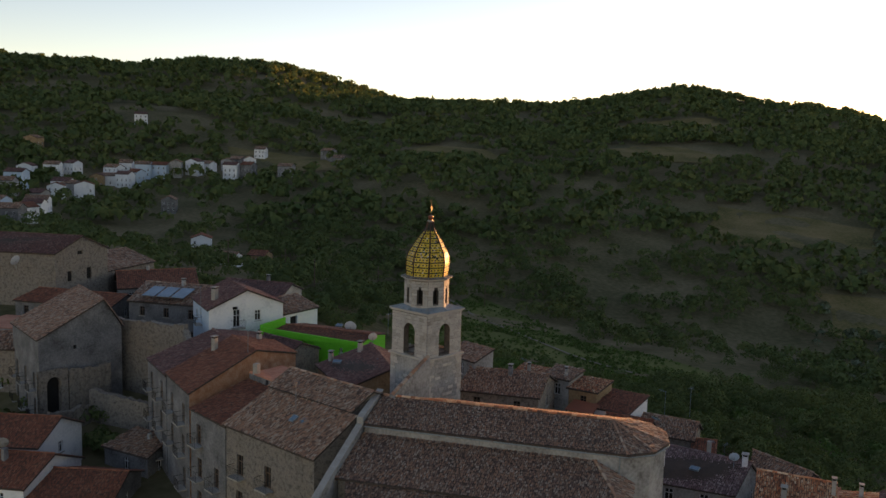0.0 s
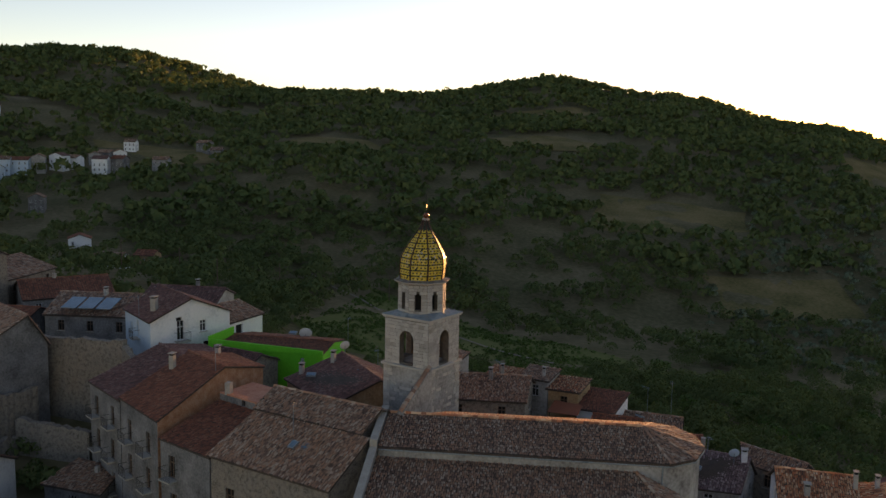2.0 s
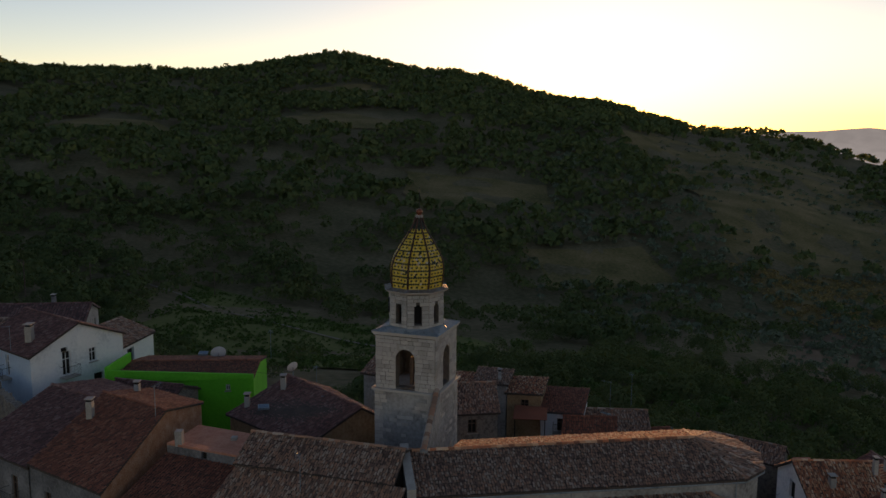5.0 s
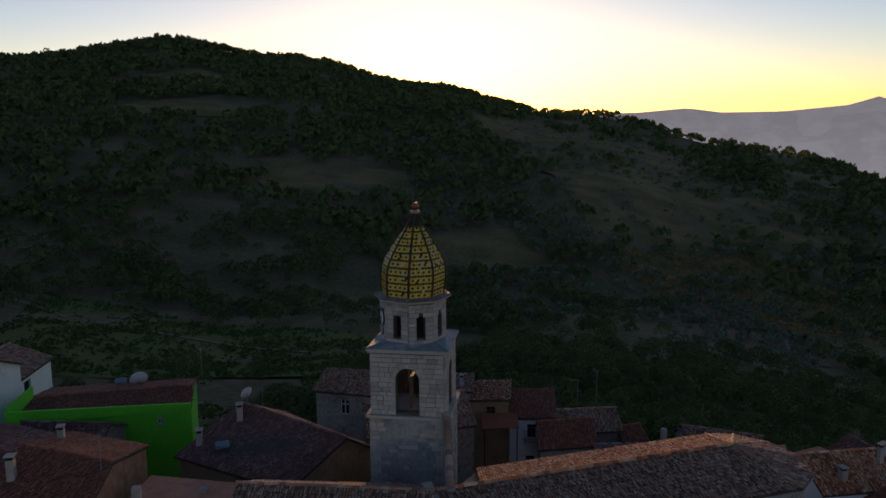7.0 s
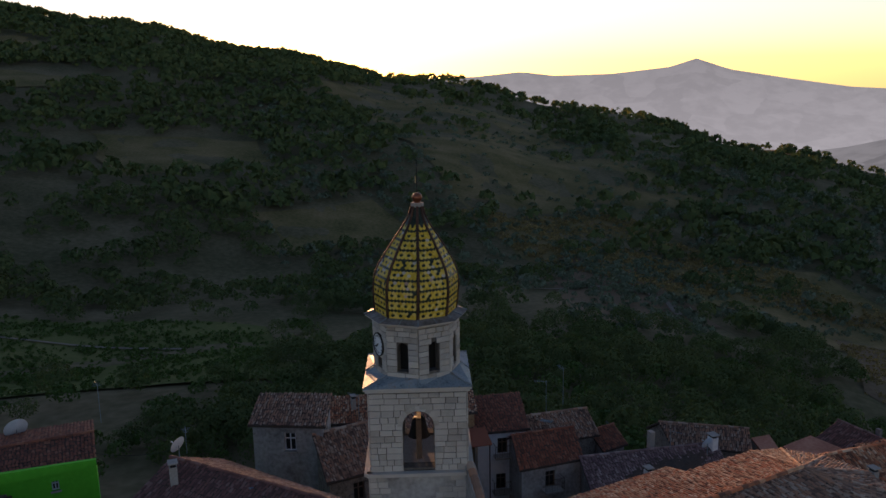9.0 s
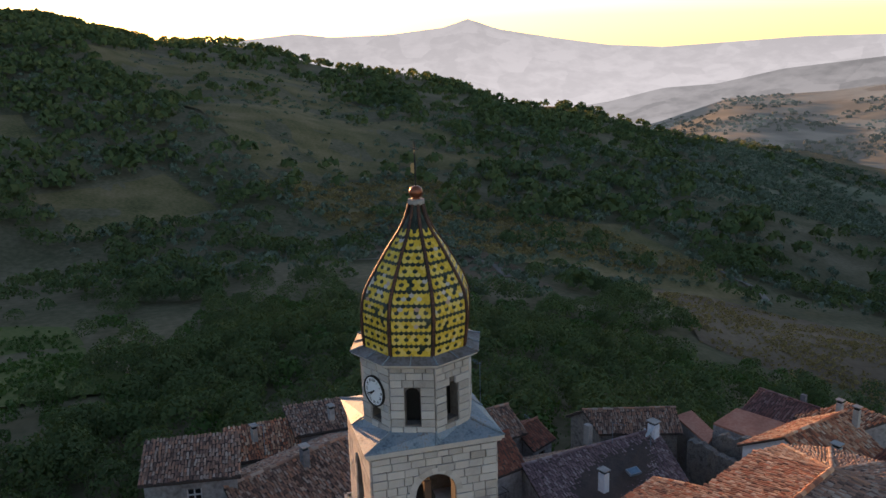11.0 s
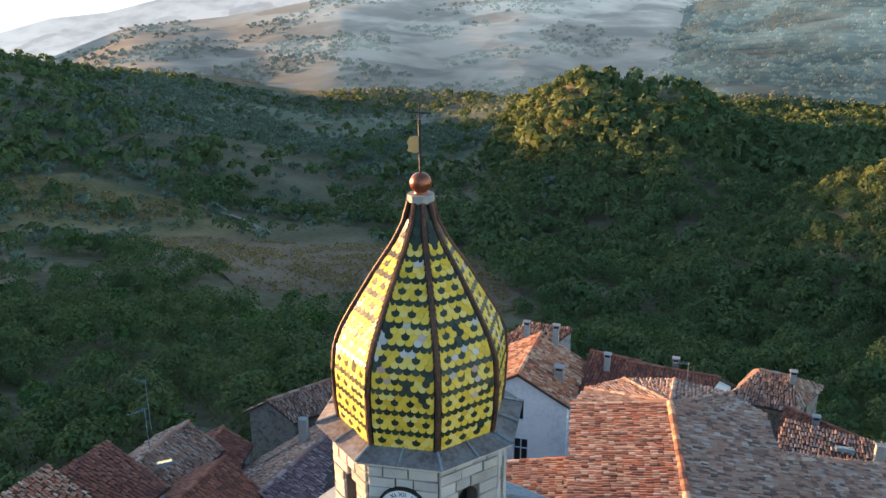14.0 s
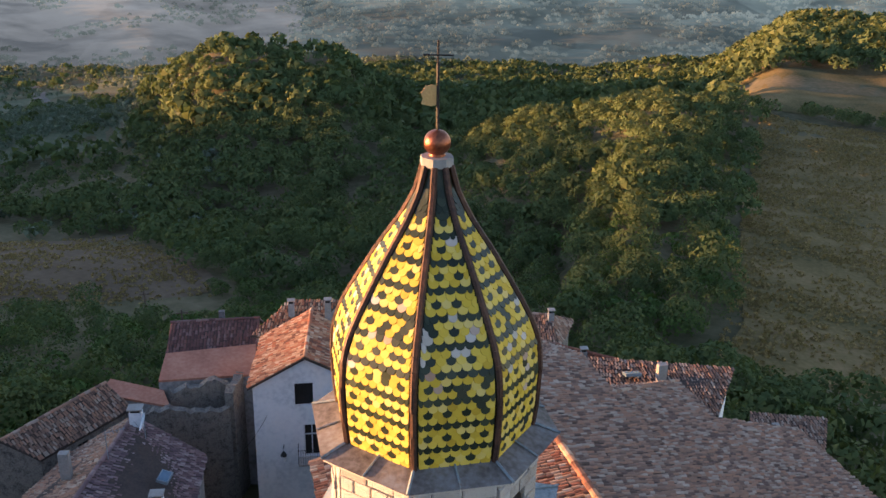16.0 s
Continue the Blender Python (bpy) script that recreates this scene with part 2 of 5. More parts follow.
        me.from_pydata(self.v, [], self.f)
        me.update()
        return me


def part(name, geo, mat, parent=None, label="", smooth=False):
    me = geo.mesh(name)
    me.materials.append(mat)
    if smooth:
        me.shade_smooth()
    ob = new(name, me)
    ob.parent = parent
    if label:
        ob["label"] = label
    return ob


def thing(name, label, category, group="", kind="", at=None):
    ob = new(name)
    if at is not None:
        ob.location = at
    return tagged(ob, label, category, group, kind)


def array_mesh(name, verts, quads, mat, parent=None, kind="", smooth=False):
    """A mesh from numpy arrays of points and equal faces."""
    me = bpy.data.meshes.new(name)
    k = quads.shape[1]
    me.vertices.add(len(verts))
    me.vertices.foreach_set("co", np.ascontiguousarray(verts, dtype=np.float32).ravel())
    me.loops.add(quads.size)
    me.loops.foreach_set("vertex_index", np.ascontiguousarray(quads, dtype=np.int32).ravel())
    me.polygons.add(len(quads))
    me.polygons.foreach_set("loop_start", np.arange(0, quads.size, k, dtype=np.int32))
    me.update(calc_edges=True)
    me.materials.append(mat)
    if smooth:
        me.shade_smooth()
    ob = new(name, me)
    ob.parent = parent
    if kind:
        ob["kind"] = kind
    return ob


RNG = np.random.default_rng(4)


def tile_points(a, b, c, d, wide=0.215, step=0.36, arch=0.8, jitter=1.0):
    """Places for clay tiles on a roof slope: eave a to b, top d to c. Gives centres, across, up, out as arrays."""
    a, b, c, d = (np.array(p, dtype=float) for p in (a, b, c, d))
    across = (b - a) / np.linalg.norm(b - a)
    up = ((c + d) - (a + b)) / 2
    up -= across * np.dot(up, across)
    length = np.linalg.norm(up)
    up /= length
    out = np.cross(across, up)
    if out[2] < 0:
        out = -out
    rows = max(1, int(length / step))
    P = []
    for r in range(rows):
        v = (r + 0.5) / rows
        l, rt = a + (d - a) * v, b + (c - b) * v
        n = int(np.dot(rt - l, across) / wide)
        if n < 1:
            continue
        t = (np.arange(n) + 0.5) / n
        P.append(l + (rt - l) * t[:, None])
    P = np.concatenate(P) if P else np.zeros((0, 3))
    return P, across, up, out


def tile_mesh(name, P, across, up, out, mat, parent, wide=0.215, step=0.36, arch=0.8, seg=3):
    """Half-round tiles, each its own island, uneven in place and tilt."""
    n = len(P)
    if not n:
        return None
    ang = np.linspace(0, math.pi, seg + 1)
    V = np.zeros((n, 2 * (seg + 1), 3))
    sh, tw = RNG.normal(0, 0.018, (n, 1)), RNG.normal(0, 0.05, (n, 1))
    lift, slip = np.abs(RNG.normal(0, 0.018, (n, 1))), RNG.normal(0, 0.035, (n, 1))
    for e, (at, rad, hi) in enumerate(((-0.56 * step, 0.46 * wide, 0.045), (0.60 * step, 0.38 * wide, 0.012))):
        for k, g in enumerate(ang):
            cc = math.cos(g) * rad + sh + tw * at
            V[:, e * (seg + 1) + k] = P + across * cc + up * (at + slip) + out * (math.sin(g) * rad * arch + hi + lift)
    base = np.array([[k, k + 1, seg + 2 + k, seg + 1 + k] for k in range(seg)])
    F = (base[None] + (np.arange(n) * 2 * (seg + 1))[:, None, None]).reshape(-1, 4)
    return array_mesh(name, V.reshape(-1, 3), F, mat, parent, "stuff")


KINDS = {"coppi": (COPPI, 0.165, 0.28, 0.8), "red_coppi": (COPPI_RED, 0.165, 0.28, 0.8), "dark": (DARK_TILE, 0.21, 0.29, 0.42), "red": (RED_TILE, 0.21, 0.30, 0.42), "purple": (PURPLE_TILE, 0.21, 0.29, 0.42)}
COARSE = 1.0


def single_tile(wide, step, arch, mat, seg=5):
    """One half-round clay tile, tapered, lying along y with z out."""
    g = Geo()
    for at, rad, hi in ((-0.56 * step, 0.46 * wide, 0.045), (0.60 * step, 0.38 * wide, 0.012)):
        for k in range(seg + 1):
            t = math.pi * k / seg
            g.v.append((math.cos(t) * rad, at, math.sin(t) * rad * arch + hi))
    g.f = [(k, k + 1, seg + 2 + k, seg + 1 + k) for k in range(seg)]
    me = g.mesh("roof_tile")
    me.materials.append(mat)
    return me


def slope(parent, a, b, c, d, kind, pick=None, pick_mat=None):
    """One roof slope with its deck and tiles; the 300 round the point pick are pieces of their own."""
    mat, wide, step, arch = KINDS[kind]
    wide, step = wide * COARSE, step * COARSE
    P, x, y, z = tile_points(a, b, c, d, wide, step)
    pts = [Vector(p) for p in (a, b, c, d)]
    low = [p - Vector((0, 0, 0.14)) for p in pts]
    part("roof_deck", Geo().prism(low, pts), DECK, parent)
    if pick is not None:
        order = np.argsort(np.linalg.norm(P - np.array(pick), axis=1))
        me = single_tile(wide, step, arch, pick_mat)
        for p in P[order[:300]]:
            ob = new("roof_tile", me)
            ob.parent = parent
            m = Matrix((Vector(x), Vector(y), Vector(z))).transposed().to_4x4()
            m.translation = Vector(p) + Vector(y) * RNG.normal(0, 0.03) + Vector(z) * abs(RNG.normal(0, 0.016)) + Vector(x) * RNG.normal(0, 0.015)
            ob.matrix_basis = m @ Matrix.Rotation(RNG.normal(0, 0.05), 4, "Z")
        P = P[order[300:]]
    return tile_mesh("roof_tiles", P, x, y, z, mat, parent, wide, step, arch)


def ridge_caps(parent, a, b, mat=COPPI, r=0.13):
    """A line of overlapping cap tiles, bedded in mortar."""
    a, b = Vector(a), Vector(b)
    L = (b - a).length
    n = max(1, int(L / 0.4))
    u = (b - a) / L
    s = u.cross(Vector((0, 0, 1))).normalized()
    w = s.cross(u)
    g = Geo()
    for k in range(n):
        p = a + u * (L * (k + 0.5) / n) + w * random.uniform(0, 0.03)
        ring = lambda q, rr: [q + s * (math.cos(t) * rr) + w * (math.sin(t) * rr * 0.85 - 0.02) for t in (math.pi * i / 5 for i in range(6))]
        lo, hi = ring(p - u * 0.24, r * 1.08), ring(p + u * 0.22, r * 0.9)
        g.add(lo + hi, [(i, i + 1, 7 + i, 6 + i) for i in range(5)])
    return part("ridge_tiles", g, mat, parent)


def wall_face(g, p, q, z0, top, holes, depth=0.22):
    """A wall from p to q (plan), z0 up to a flat height top, with rectangular holes (u, z, w, h) and their reveals."""
    p, q = Vector((p[0], p[1], 0)), Vector((q[0], q[1], 0))
    L = (q - p).length
    u = (q - p) / L
    inn = Vector((-u.y, u.x, 0)) * depth
    H = [(max(0.05, c - w / 2), max(z0 + 0.02, z), min(L - 0.05, c + w / 2), min(top - 0.02, z + h)) for c, z, w, h in holes]
    H = [h for h in H if h[2] > h[0] and h[3] > h[1]]
    us = sorted({0, L, *(h[0] for h in H), *(h[2] for h in H)})
    zs = sorted({z0, top, *(h[1] for h in H), *(h[3] for h in H)})
    at = lambda a, z: p + u * a + Vector((0, 0, z))
    for i in range(len(us) - 1):
        for j in range(len(zs) - 1):
            cu, cz = (us[i] + us[i + 1]) / 2, (zs[j] + zs[j + 1]) / 2
            if not any(h[0] < cu < h[2] and h[1] < cz < h[3] for h in H):
                g.quad(at(us[i], zs[j]), at(us[i + 1], zs[j]), at(us[i + 1], zs[j + 1]), at(us[i], zs[j + 1]))
    for h in H:
        c = [at(h[0], h[1]), at(h[2], h[1]), at(h[2], h[3]), at(h[0], h[3])]
        for i in range(4):
            a, b = c[i], c[(i + 1) % 4]
            g.quad(a, b, b + inn, a + inn)
    return H, at, inn


def window(parent, at, inn, h, kind):
    """What stands in an opening: frame, panes as one sheet painted with the dark of the unlit inside, sill; or a dark
    door with a balcony.
    """
    u0, z0, u1, z1 = h
    w = part("window", Geo().quad(at(u0, z0) + inn, at(u1, z0) + inn, at(u1, z1) + inn, at(u0, z1) + inn), INNER_SHADE, parent)
    ux = (at(1, 0) - at(0, 0))
    rot = Matrix((ux, -inn.normalized(), (0, 0, 1))).transposed().to_4x4()
    place = lambda a, z, o=0.0: Matrix.Translation(at(a, z) + inn * 0.8 - inn * o) @ rot
    if kind != "o":
        g = Geo()
        t = 0.07
        for a in (u0 + t / 2, (u0 + u1) / 2, u1 - t / 2):
            g.box(place(a, z0), t, 0.05, z1 - z0)
        for z in (z0, (z0 * 0.35 + z1 * 0.65), z1 - t):
            g.box(place((u0 + u1) / 2, z), u1 - u0, 0.05, t)
        part("window_frame", g, WFRAME if kind in "wD" else FRAME, w)
    if kind in "wk":
        part("sill", Geo().box(Matrix.Translation(at((u0 + u1) / 2, z0 - 0.07) - inn * 0.2) @ rot, u1 - u0 + 0.2, 0.22, 0.07), MORTAR, w)
    if kind in "dD":
        out = -inn.normalized()
        c = (u0 + u1) / 2
        wd = u1 - u0 + 0.7
        part("balcony", Geo().box(Matrix.Translation(at(c, z0 - 0.14) + out * 0.4) @ rot, wd, 0.85, 0.13), MORTAR, parent)
        g = Geo()
        for s in (-1, 1):
            g.tube(at(c + s * wd / 2, z0 + 0.95) + out * 0.02, at(c + s * wd / 2, z0 + 0.95) + out * 0.8, 0.02, 4)
            g.tube(at(c + s * wd / 2, z0) + out * 0.8, at(c + s * wd / 2, z0 + 0.95) + out * 0.8, 0.02, 4)
        g.tube(at(c - wd / 2, z0 + 0.95) + out * 0.8, at(c + wd / 2, z0 + 0.95) + out * 0.8, 0.02, 4)
        n = int(wd / 0.13)
        for k in range(1, n):
            g.tube(at(c - wd / 2 + wd * k / n, z0) + out * 0.8, at(c - wd / 2 + wd * k / n, z0 + 0.95) + out * 0.8, 0.01, 3)
        part("railing", g, IRON, parent)


def chimney(parent, x, y, z, h=1.3, w=0.5, cap=True, mat=None, name="chimney"):
    g = Geo().box(pose(x, y, z, rz=20), w, w * 0.8, h)
    c = part(name, g, mat or MORTAR, parent)
    if cap:
        # dark block colours in the shade under the cap
        part("flue_shade", Geo().box(pose(x, y, z + h + 0.004, rz=20), w * 0.75, w * 0.6, 0.2), INNER_SHADE, c)
        part("cap_slab", Geo().box(pose(x, y, z + h + 0.2, rz=20), w * 1.25, w * 1.05, 0.07), MORTAR, c)
    return c


def bays(L, z0, top, n, floors, kind="w", w=0.85, h=1.35, first=1.0, storey=3.0):
    """Windows in n bays on each floor."""
    return [(L * (k + 0.5) / n + random.uniform(-0.2, 0.2), z0 + first + storey * f, w, h, kind) for f in range(floors) for k in range(n) if random.random() < 0.9]


def house(label, a, b, c, d, zb, ze, zr, roof="gable", wall=GREY_PL, tile="coppi", zk=None, cut=0.5, holes=None, over=0.25, group="", walls=None, name="house", tile2=None):
    """A house on the plan a, b (front), c, d (back), eaves ze (front) and zk (back), ridge zr.
    roof: gable (ridge along the front), cross (ridge from front to back), shed (up to the back), hip, flat. cut: where the ridge lies between front and back."""
    zk = ze if zk is None else zk
    a, b, c, d = (Vector((p[0], p[1], 0)) for p in (a, b, c, d))
    root = thing(name, label, "house", group, at=None)
    Z = lambda z: Vector((0, 0, z))
    edges = {"f": (a, b), "r": (b, c), "b": (c, d), "l": (d, a)}
    tops = {"f": ze, "r": min(ze, zk), "b": zk, "l": min(ze, zk)}
    mats = walls or {}
    holes = holes or {}
    for key, (p, q) in edges.items():
        g = Geo()
        hs = holes.get(key, [])
        H, at, inn = wall_face(g, p, q, zb, tops[key], [h[:4] for h in hs])
        if key in "rl" and roof in ("gable", "shed"):
            fr, bk = (p, q) if key == "r" else (q, p)
            lo = tops[key]
            pts = [fr + Z(lo), bk + Z(lo)]
            if zk > lo + 0.01:
                pts.append(bk + Z(zk))
            pts.append(fr.lerp(bk, cut if roof == "gable" else 1.0) + Z(zr - 0.06))
            if ze > lo + 0.01:
                pts.append(fr + Z(ze))
            if roof == "shed":
                pts = [fr + Z(ze), bk + Z(ze), bk + Z(zr - 0.06)]
            g.add(pts, (tuple(range(len(pts))),))
        if key in "fb" and roof == "cross":
            m = p.lerp(q, cut if key == "f" else 1 - cut)
            g.add((p + Z(tops[key]), q + Z(tops[key]), m + Z(zr - 0.06)), ((0, 1, 2),))
        wl_ = part("wall", g, mats.get(key, wall), root)
        for h, hh in zip(hs, H):
            window(root, at, inn, hh, h[4] if len(h) > 4 else "w")
    if roof == "shed":
        back = d.lerp(a, 0), c.lerp(b, 0)
        g = Geo().quad(c + Z(zk), d + Z(zk), d + Z(zr - 0.06), c + Z(zr - 0.06))
        part("wall", g, mats.get("b", wall), root)
    fo = (a - d).normalized() * over
    so = (b - a).normalized() * over
    drop = lambda z, run, rise: z - rise / max(run, 0.1) * over
    if roof == "gable":
        rl, rr = a.lerp(d, cut), b.lerp(c, cut)
        run1, run2 = (a - rl).length, (d - rl).length
        slope(root, a + fo - so + Z(drop(ze, run1, zr - ze)), b + fo + so + Z(drop(ze, run1, zr - ze)), rr + so + Z(zr), rl - so + Z(zr), tile)
        slope(root, c - fo + so + Z(drop(zk, run2, zr - zk)), d - fo - so + Z(drop(zk, run2, zr - zk)), rl - so + Z(zr), rr + so + Z(zr), tile2 or tile)
        ridge_caps(root, rl - so + Z(zr + 0.05), rr + so + Z(zr + 0.05), KINDS[tile][0])
    elif roof == "cross":
        rf, rb = a.lerp(b, cut), d.lerp(c, cut)
        r1 = (a - rf).length
        slope(root, d - fo - so + Z(drop(zk, r1, zr - zk)), a + fo - so + Z(drop(ze, r1, zr - ze)), rf + fo + Z(zr), rb - fo + Z(zr), tile)
        slope(root, b + fo + so + Z(drop(ze, r1, zr - ze)), c - fo + so + Z(drop(zk, r1, zr - zk)), rb - fo + Z(zr), rf + fo + Z(zr), tile)
        ridge_caps(root, rf + fo + Z(zr + 0.05), rb - fo + Z(zr + 0.05), KINDS[tile][0])
    elif roof == "shed":
        run = (a - d).length
        slope(root, a + fo - so + Z(drop(ze, run, zr - ze)), b + fo + so + Z(drop(ze, run, zr - ze)), c + so + Z(zr), d - so + Z(zr), tile)
    elif roof == "hip":
        m = (a + b + c + d) / 4
        k = 0.45
        rl, rr = a.lerp(d, 0.5).lerp(m, k), b.lerp(c, 0.5).lerp(m, k)
        A, B, C, D = a + fo - so, b + fo + so, c - fo + so, d - fo - so
        for p, q, s, t in ((A, B, rr, rl), (C, D, rl, rr), (B, C, rr, rr), (D, A, rl, rl)):
            slope(root, p + Z(ze - 0.08), q + Z(ze - 0.08), s + Z(zr), t + Z(zr), tile)
        ridge_caps(root, rl + Z(zr + 0.05), rr + Z(zr + 0.05), KINDS[tile][0])
    else:
        part("flat_roof", Geo().prism([p + Z(ze) for p in (a, b, c, d)], [p + Z(z) for p, z in ((a, ze + 0.15), (b, ze + 0.15), (c, zr), (d, zr))]), TERRA, root)
    return root

# ---- ground, hills and distance ----
# heights at these distances from the tower, by direction (degrees from +x)
REACH = [0, 25, 45, 75, 120, 200, 350, 600, 900, 1300, 2200, 4600]
RELIEF = {
    -180: [0, -2, -5, -8, -12, -20, -35, -60, -80, -190, -300, -400],
    -130: [0, -2, -6, -11, -18, -24, -30, -45, -60, -190, -300, -400],
    -110: [0, -2, -6, -12, -17, -20, -17, -24, -60, -150, -250, -400],
    -100: [0, -2, -6, -12, -17, -19, -18, -30, -80, -155, -250, -400],
    -93: [0, -2, -7, -13, -15, -15, -40, -80, -115, -158, -250, -400],
    -85: [0, -2, -7, -15, -25, -23, -46, -98, -128, -158, -250, -400],
    -75: [0, -2, -7, -17, -29, -38, -44, -98, -125, -158, -250, -400],
    -69: [0, -2, -7, -17, -30, -42, -25, -92, -128, -158, -250, -400],
    -63: [0, -2, -7, -17, -30, -43, -25, -92, -130, -158, -250, -400],
    -55: [0, -2, -6, -16, -30, -43, -60, -94, -131, -158, -250, -400],
    -45: [0, -2, -5, -14, -28, -41, -64, -98, -131, -156, -250, -400],
    -33: [0, -2, -4, -11, -24, -38, -47, -63, -92, -152, -250, -400],
    -23: [0, -2, -4, -9, -20, -32, -37, -42, -58, -140, -250, -400],
    -12: [0, -2, -4, -8, -18, -28, -27, -20, -18, -100, -250, -400],
    0: [0, -2, -4, -8, -17, -25, -15, 5, 20, -20, -100, -150],
    10: [0, -2, -4, -8, -17, -22, -8, 26, 46, 40, -50, -100],
    20: [0, -2, -4, -8, -16, -20, 0, 40, 78, 70, 0, -50],
    27: [0, -2, -4, -8, -16, -19, 3, 46, 90, 80, 0, -50],
    36: [0, -2, -4, -8, -15, -17, 8, 40, 74, 75, 0, -50],
    45: [0, -1, -3, -7, -13, -14, 16, 46, 72, 80, 0, -50],
    56: [0, 0, -1, -3, -6, -8, 10, 53, 107, 100, 20, -50],
    66: [0, 1, 2, 4, 0, -4, 8, 53,103, 100, 20, -50],
    78: [0, 2, 4, 8, 8, 5, 14, 53,97, 100, 20, -50],
    95: [0, 2, 4, 9, 10, 10, 20, 50,88, 80, 20, -50],
    125: [0, 0, 0, 2, 4, 5, 10, 20, 30, 30, 0, -50],
    180: [0, -2, -5, -8, -12, -20, -35, -60, -80, -90, -100, -100],
}
AZ = np.array(sorted(RELIEF), dtype=float)
TABLE = np.array([RELIEF[k] for k in sorted(RELIEF)], dtype=float)


def smooth_noise(x, y, s, seed):
    return noise.noise((x / s + seed, y / s - seed, seed * 1.7))


def height(x, y):
    r, a = math.hypot(x, y), math.degrees(math.atan2(y, x))
    i = min(max(int(np.searchsorted(AZ, a)) - 1, 0), len(AZ) - 2)
    t = (a - AZ[i]) / (AZ[i + 1] - AZ[i])
    t = t * t * (3 - 2 * t)
    prof = TABLE[i] * (1 - t) + TABLE[i + 1] * t
    k = min(max(int(np.searchsorted(REACH, r)) - 1, 0), len(REACH) - 2)
    s = (r - REACH[k]) / (REACH[k + 1] - REACH[k])
    s = min(1.0, s)
    s = s * 0.5 + s * s * (3 - 2 * s) * 0.5
    z = prof[k] * (1 - s) + prof[k + 1] * s
    w = min(1, max(0, (r - 60) / 150))
    return z + w * (smooth_noise(x, y, 160, 3) * 9 + smooth_noise(x, y, 55, 7) * 3.5 + smooth_noise(x, y, 18, 11) * 0.8)


def ground_sheet():
    radii = [0, 8, 16, 25, 35, 45, 55, 65, 76, 88, 100, 113, 127, 142, 160, 180, 200, 222, 245, 270, 300, 330, 365, 400, 440, 485, 530, 580, 635, 695, 760, 820, 870, 900, 940, 1000, 1100, 1300, 1700, 2200, 3000, 4600]
    turns = 360
    V = [(0, 0, height(0.01, 0))]
    for r in radii[1:]:
        for k in range(turns):
            a = radians(k - 180 + 0.001)
            x, y = r * math.cos(a), r * math.sin(a)
            V.append((x, y, height(x, y)))
    F = []
    for j in range(len(radii) - 1):
        for k in range(turns):
            k2 = (k + 1) % turns
            if j == 0:
                F.append((0, 1 + k, 1 + k2))
            else:
                a, b = 1 + (j - 1) * turns, 1 + j * turns
                F.append((a + k, b + k, b + k2, a + k2))
    g = Geo()
    g.v, g.f = V, F
    ob = part("ground", g, GROUND, None, smooth=True)
    return tagged(ob, "scrubby green and dry brown hillsides round the village", "ground", kind="structure")


ground_sheet()


def patch(name, label, pts, mat, lift=0.25, n=22):
    """A field or track laid on the ground: a four-cornered sheet that follows it."""
    a, b, c, d = (Vector((*p, 0)) for p in pts)
    g = Geo()
    for j in range(n + 1):
        for i in range(n + 1):
            p = a.lerp(b, i / n).lerp(d.lerp(c, i / n), j / n)
            q = Vector((p.x + smooth_noise(p.x, p.y, 30, 5) * 5, p.y + smooth_noise(p.x, p.y, 30, 9) * 5))
            g.v.append((q.x, q.y, height(q.x, q.y) + lift))
    g.f = [(j * (n + 1) + i, j * (n + 1) + i + 1, (j + 1) * (n + 1) + i + 1, (j + 1) * (n + 1) + i) for j in range(n) for i in range(n)]
    return tagged(part(name, g, mat, None, smooth=True), label, name.replace("_", " "), kind="structure")


FIELDS = [[(60, -105), (100, -75), (160, -100), (105, -150)], [(-14, -70), (-60, -62), (-75, -240), (-38, -245)], [(72, 18), (132, 33), (158, 132), (86, 100)], [(243, -46), (224, -74), (142, -62), (136, -30)], [(-30, -255), (-75, -250), (-110, -330), (-40, -330)]]
patch("field", "bare brown dry field below the woods", FIELDS[0], FIELD)
patch("field", "dry grass field sloping down from the village", FIELDS[1], DRY)
patch("meadow", "green meadow on the slope behind the tower", FIELDS[2], MEADOW)
patch("field", "dry grass clearing with a bare patch on the hillside", FIELDS[3], FIELD)
patch("field", "pale stubble field in low sunlight", FIELDS[4], DRY)
for q in ([(300, 120), (330, 60), (390, 80), (370, 150)], [(420, 250), (455, 190), (500, 215), (470, 280)], [(300, 300), (350, 280), (380, 330), (320, 350)], [(560, 330), (610, 260), (650, 290), (600, 370)], [(520, 40), (560, -10), (620, 30), (590, 80)], [(200, 330), (240, 300), (270, 350), (230, 390)], [(640, 520), (700, 480), (730, 530), (670, 580)], [(230, 40), (260, 0), (300, 20), (270, 60)]):
    FIELDS.append(q)
    patch("clearing", "small dry clearing among the woods", q, SCRUB)
# open scrub, where trees stand far apart
GROVE = [(352, -330), (300, -432), (178, -268), (232, -246)]
OPEN = [GROVE, [(330, -262), (640, -430), (450, -720), (200, -300)], [(330, -85), (296, -14), (196, -56), (180, -145)], [(160, 60), (150, 10), (90, 5), (80, 60)], [(640, 60), (690, -70), (380, -150), (300, -20)], [(190, -150), (120, -160), (110, -110), (150, -90)], [(200, -160), (325, -258), (196, -296), (120, -190)], [(250, -140), (155, -130), (133, -92), (205, -62)], [(50, -98), (86, -62), (100, -75), (60, -105)], [(44, 34), (76, 30), (86, 100), (48, 70)]]
patch("clearing", "thin dry grass between scattered bushes", OPEN[2], SCRUB, 0.15)
patch("grove", "grassy ground under rows of olive trees", GROVE, GROVE_G, 0.35)
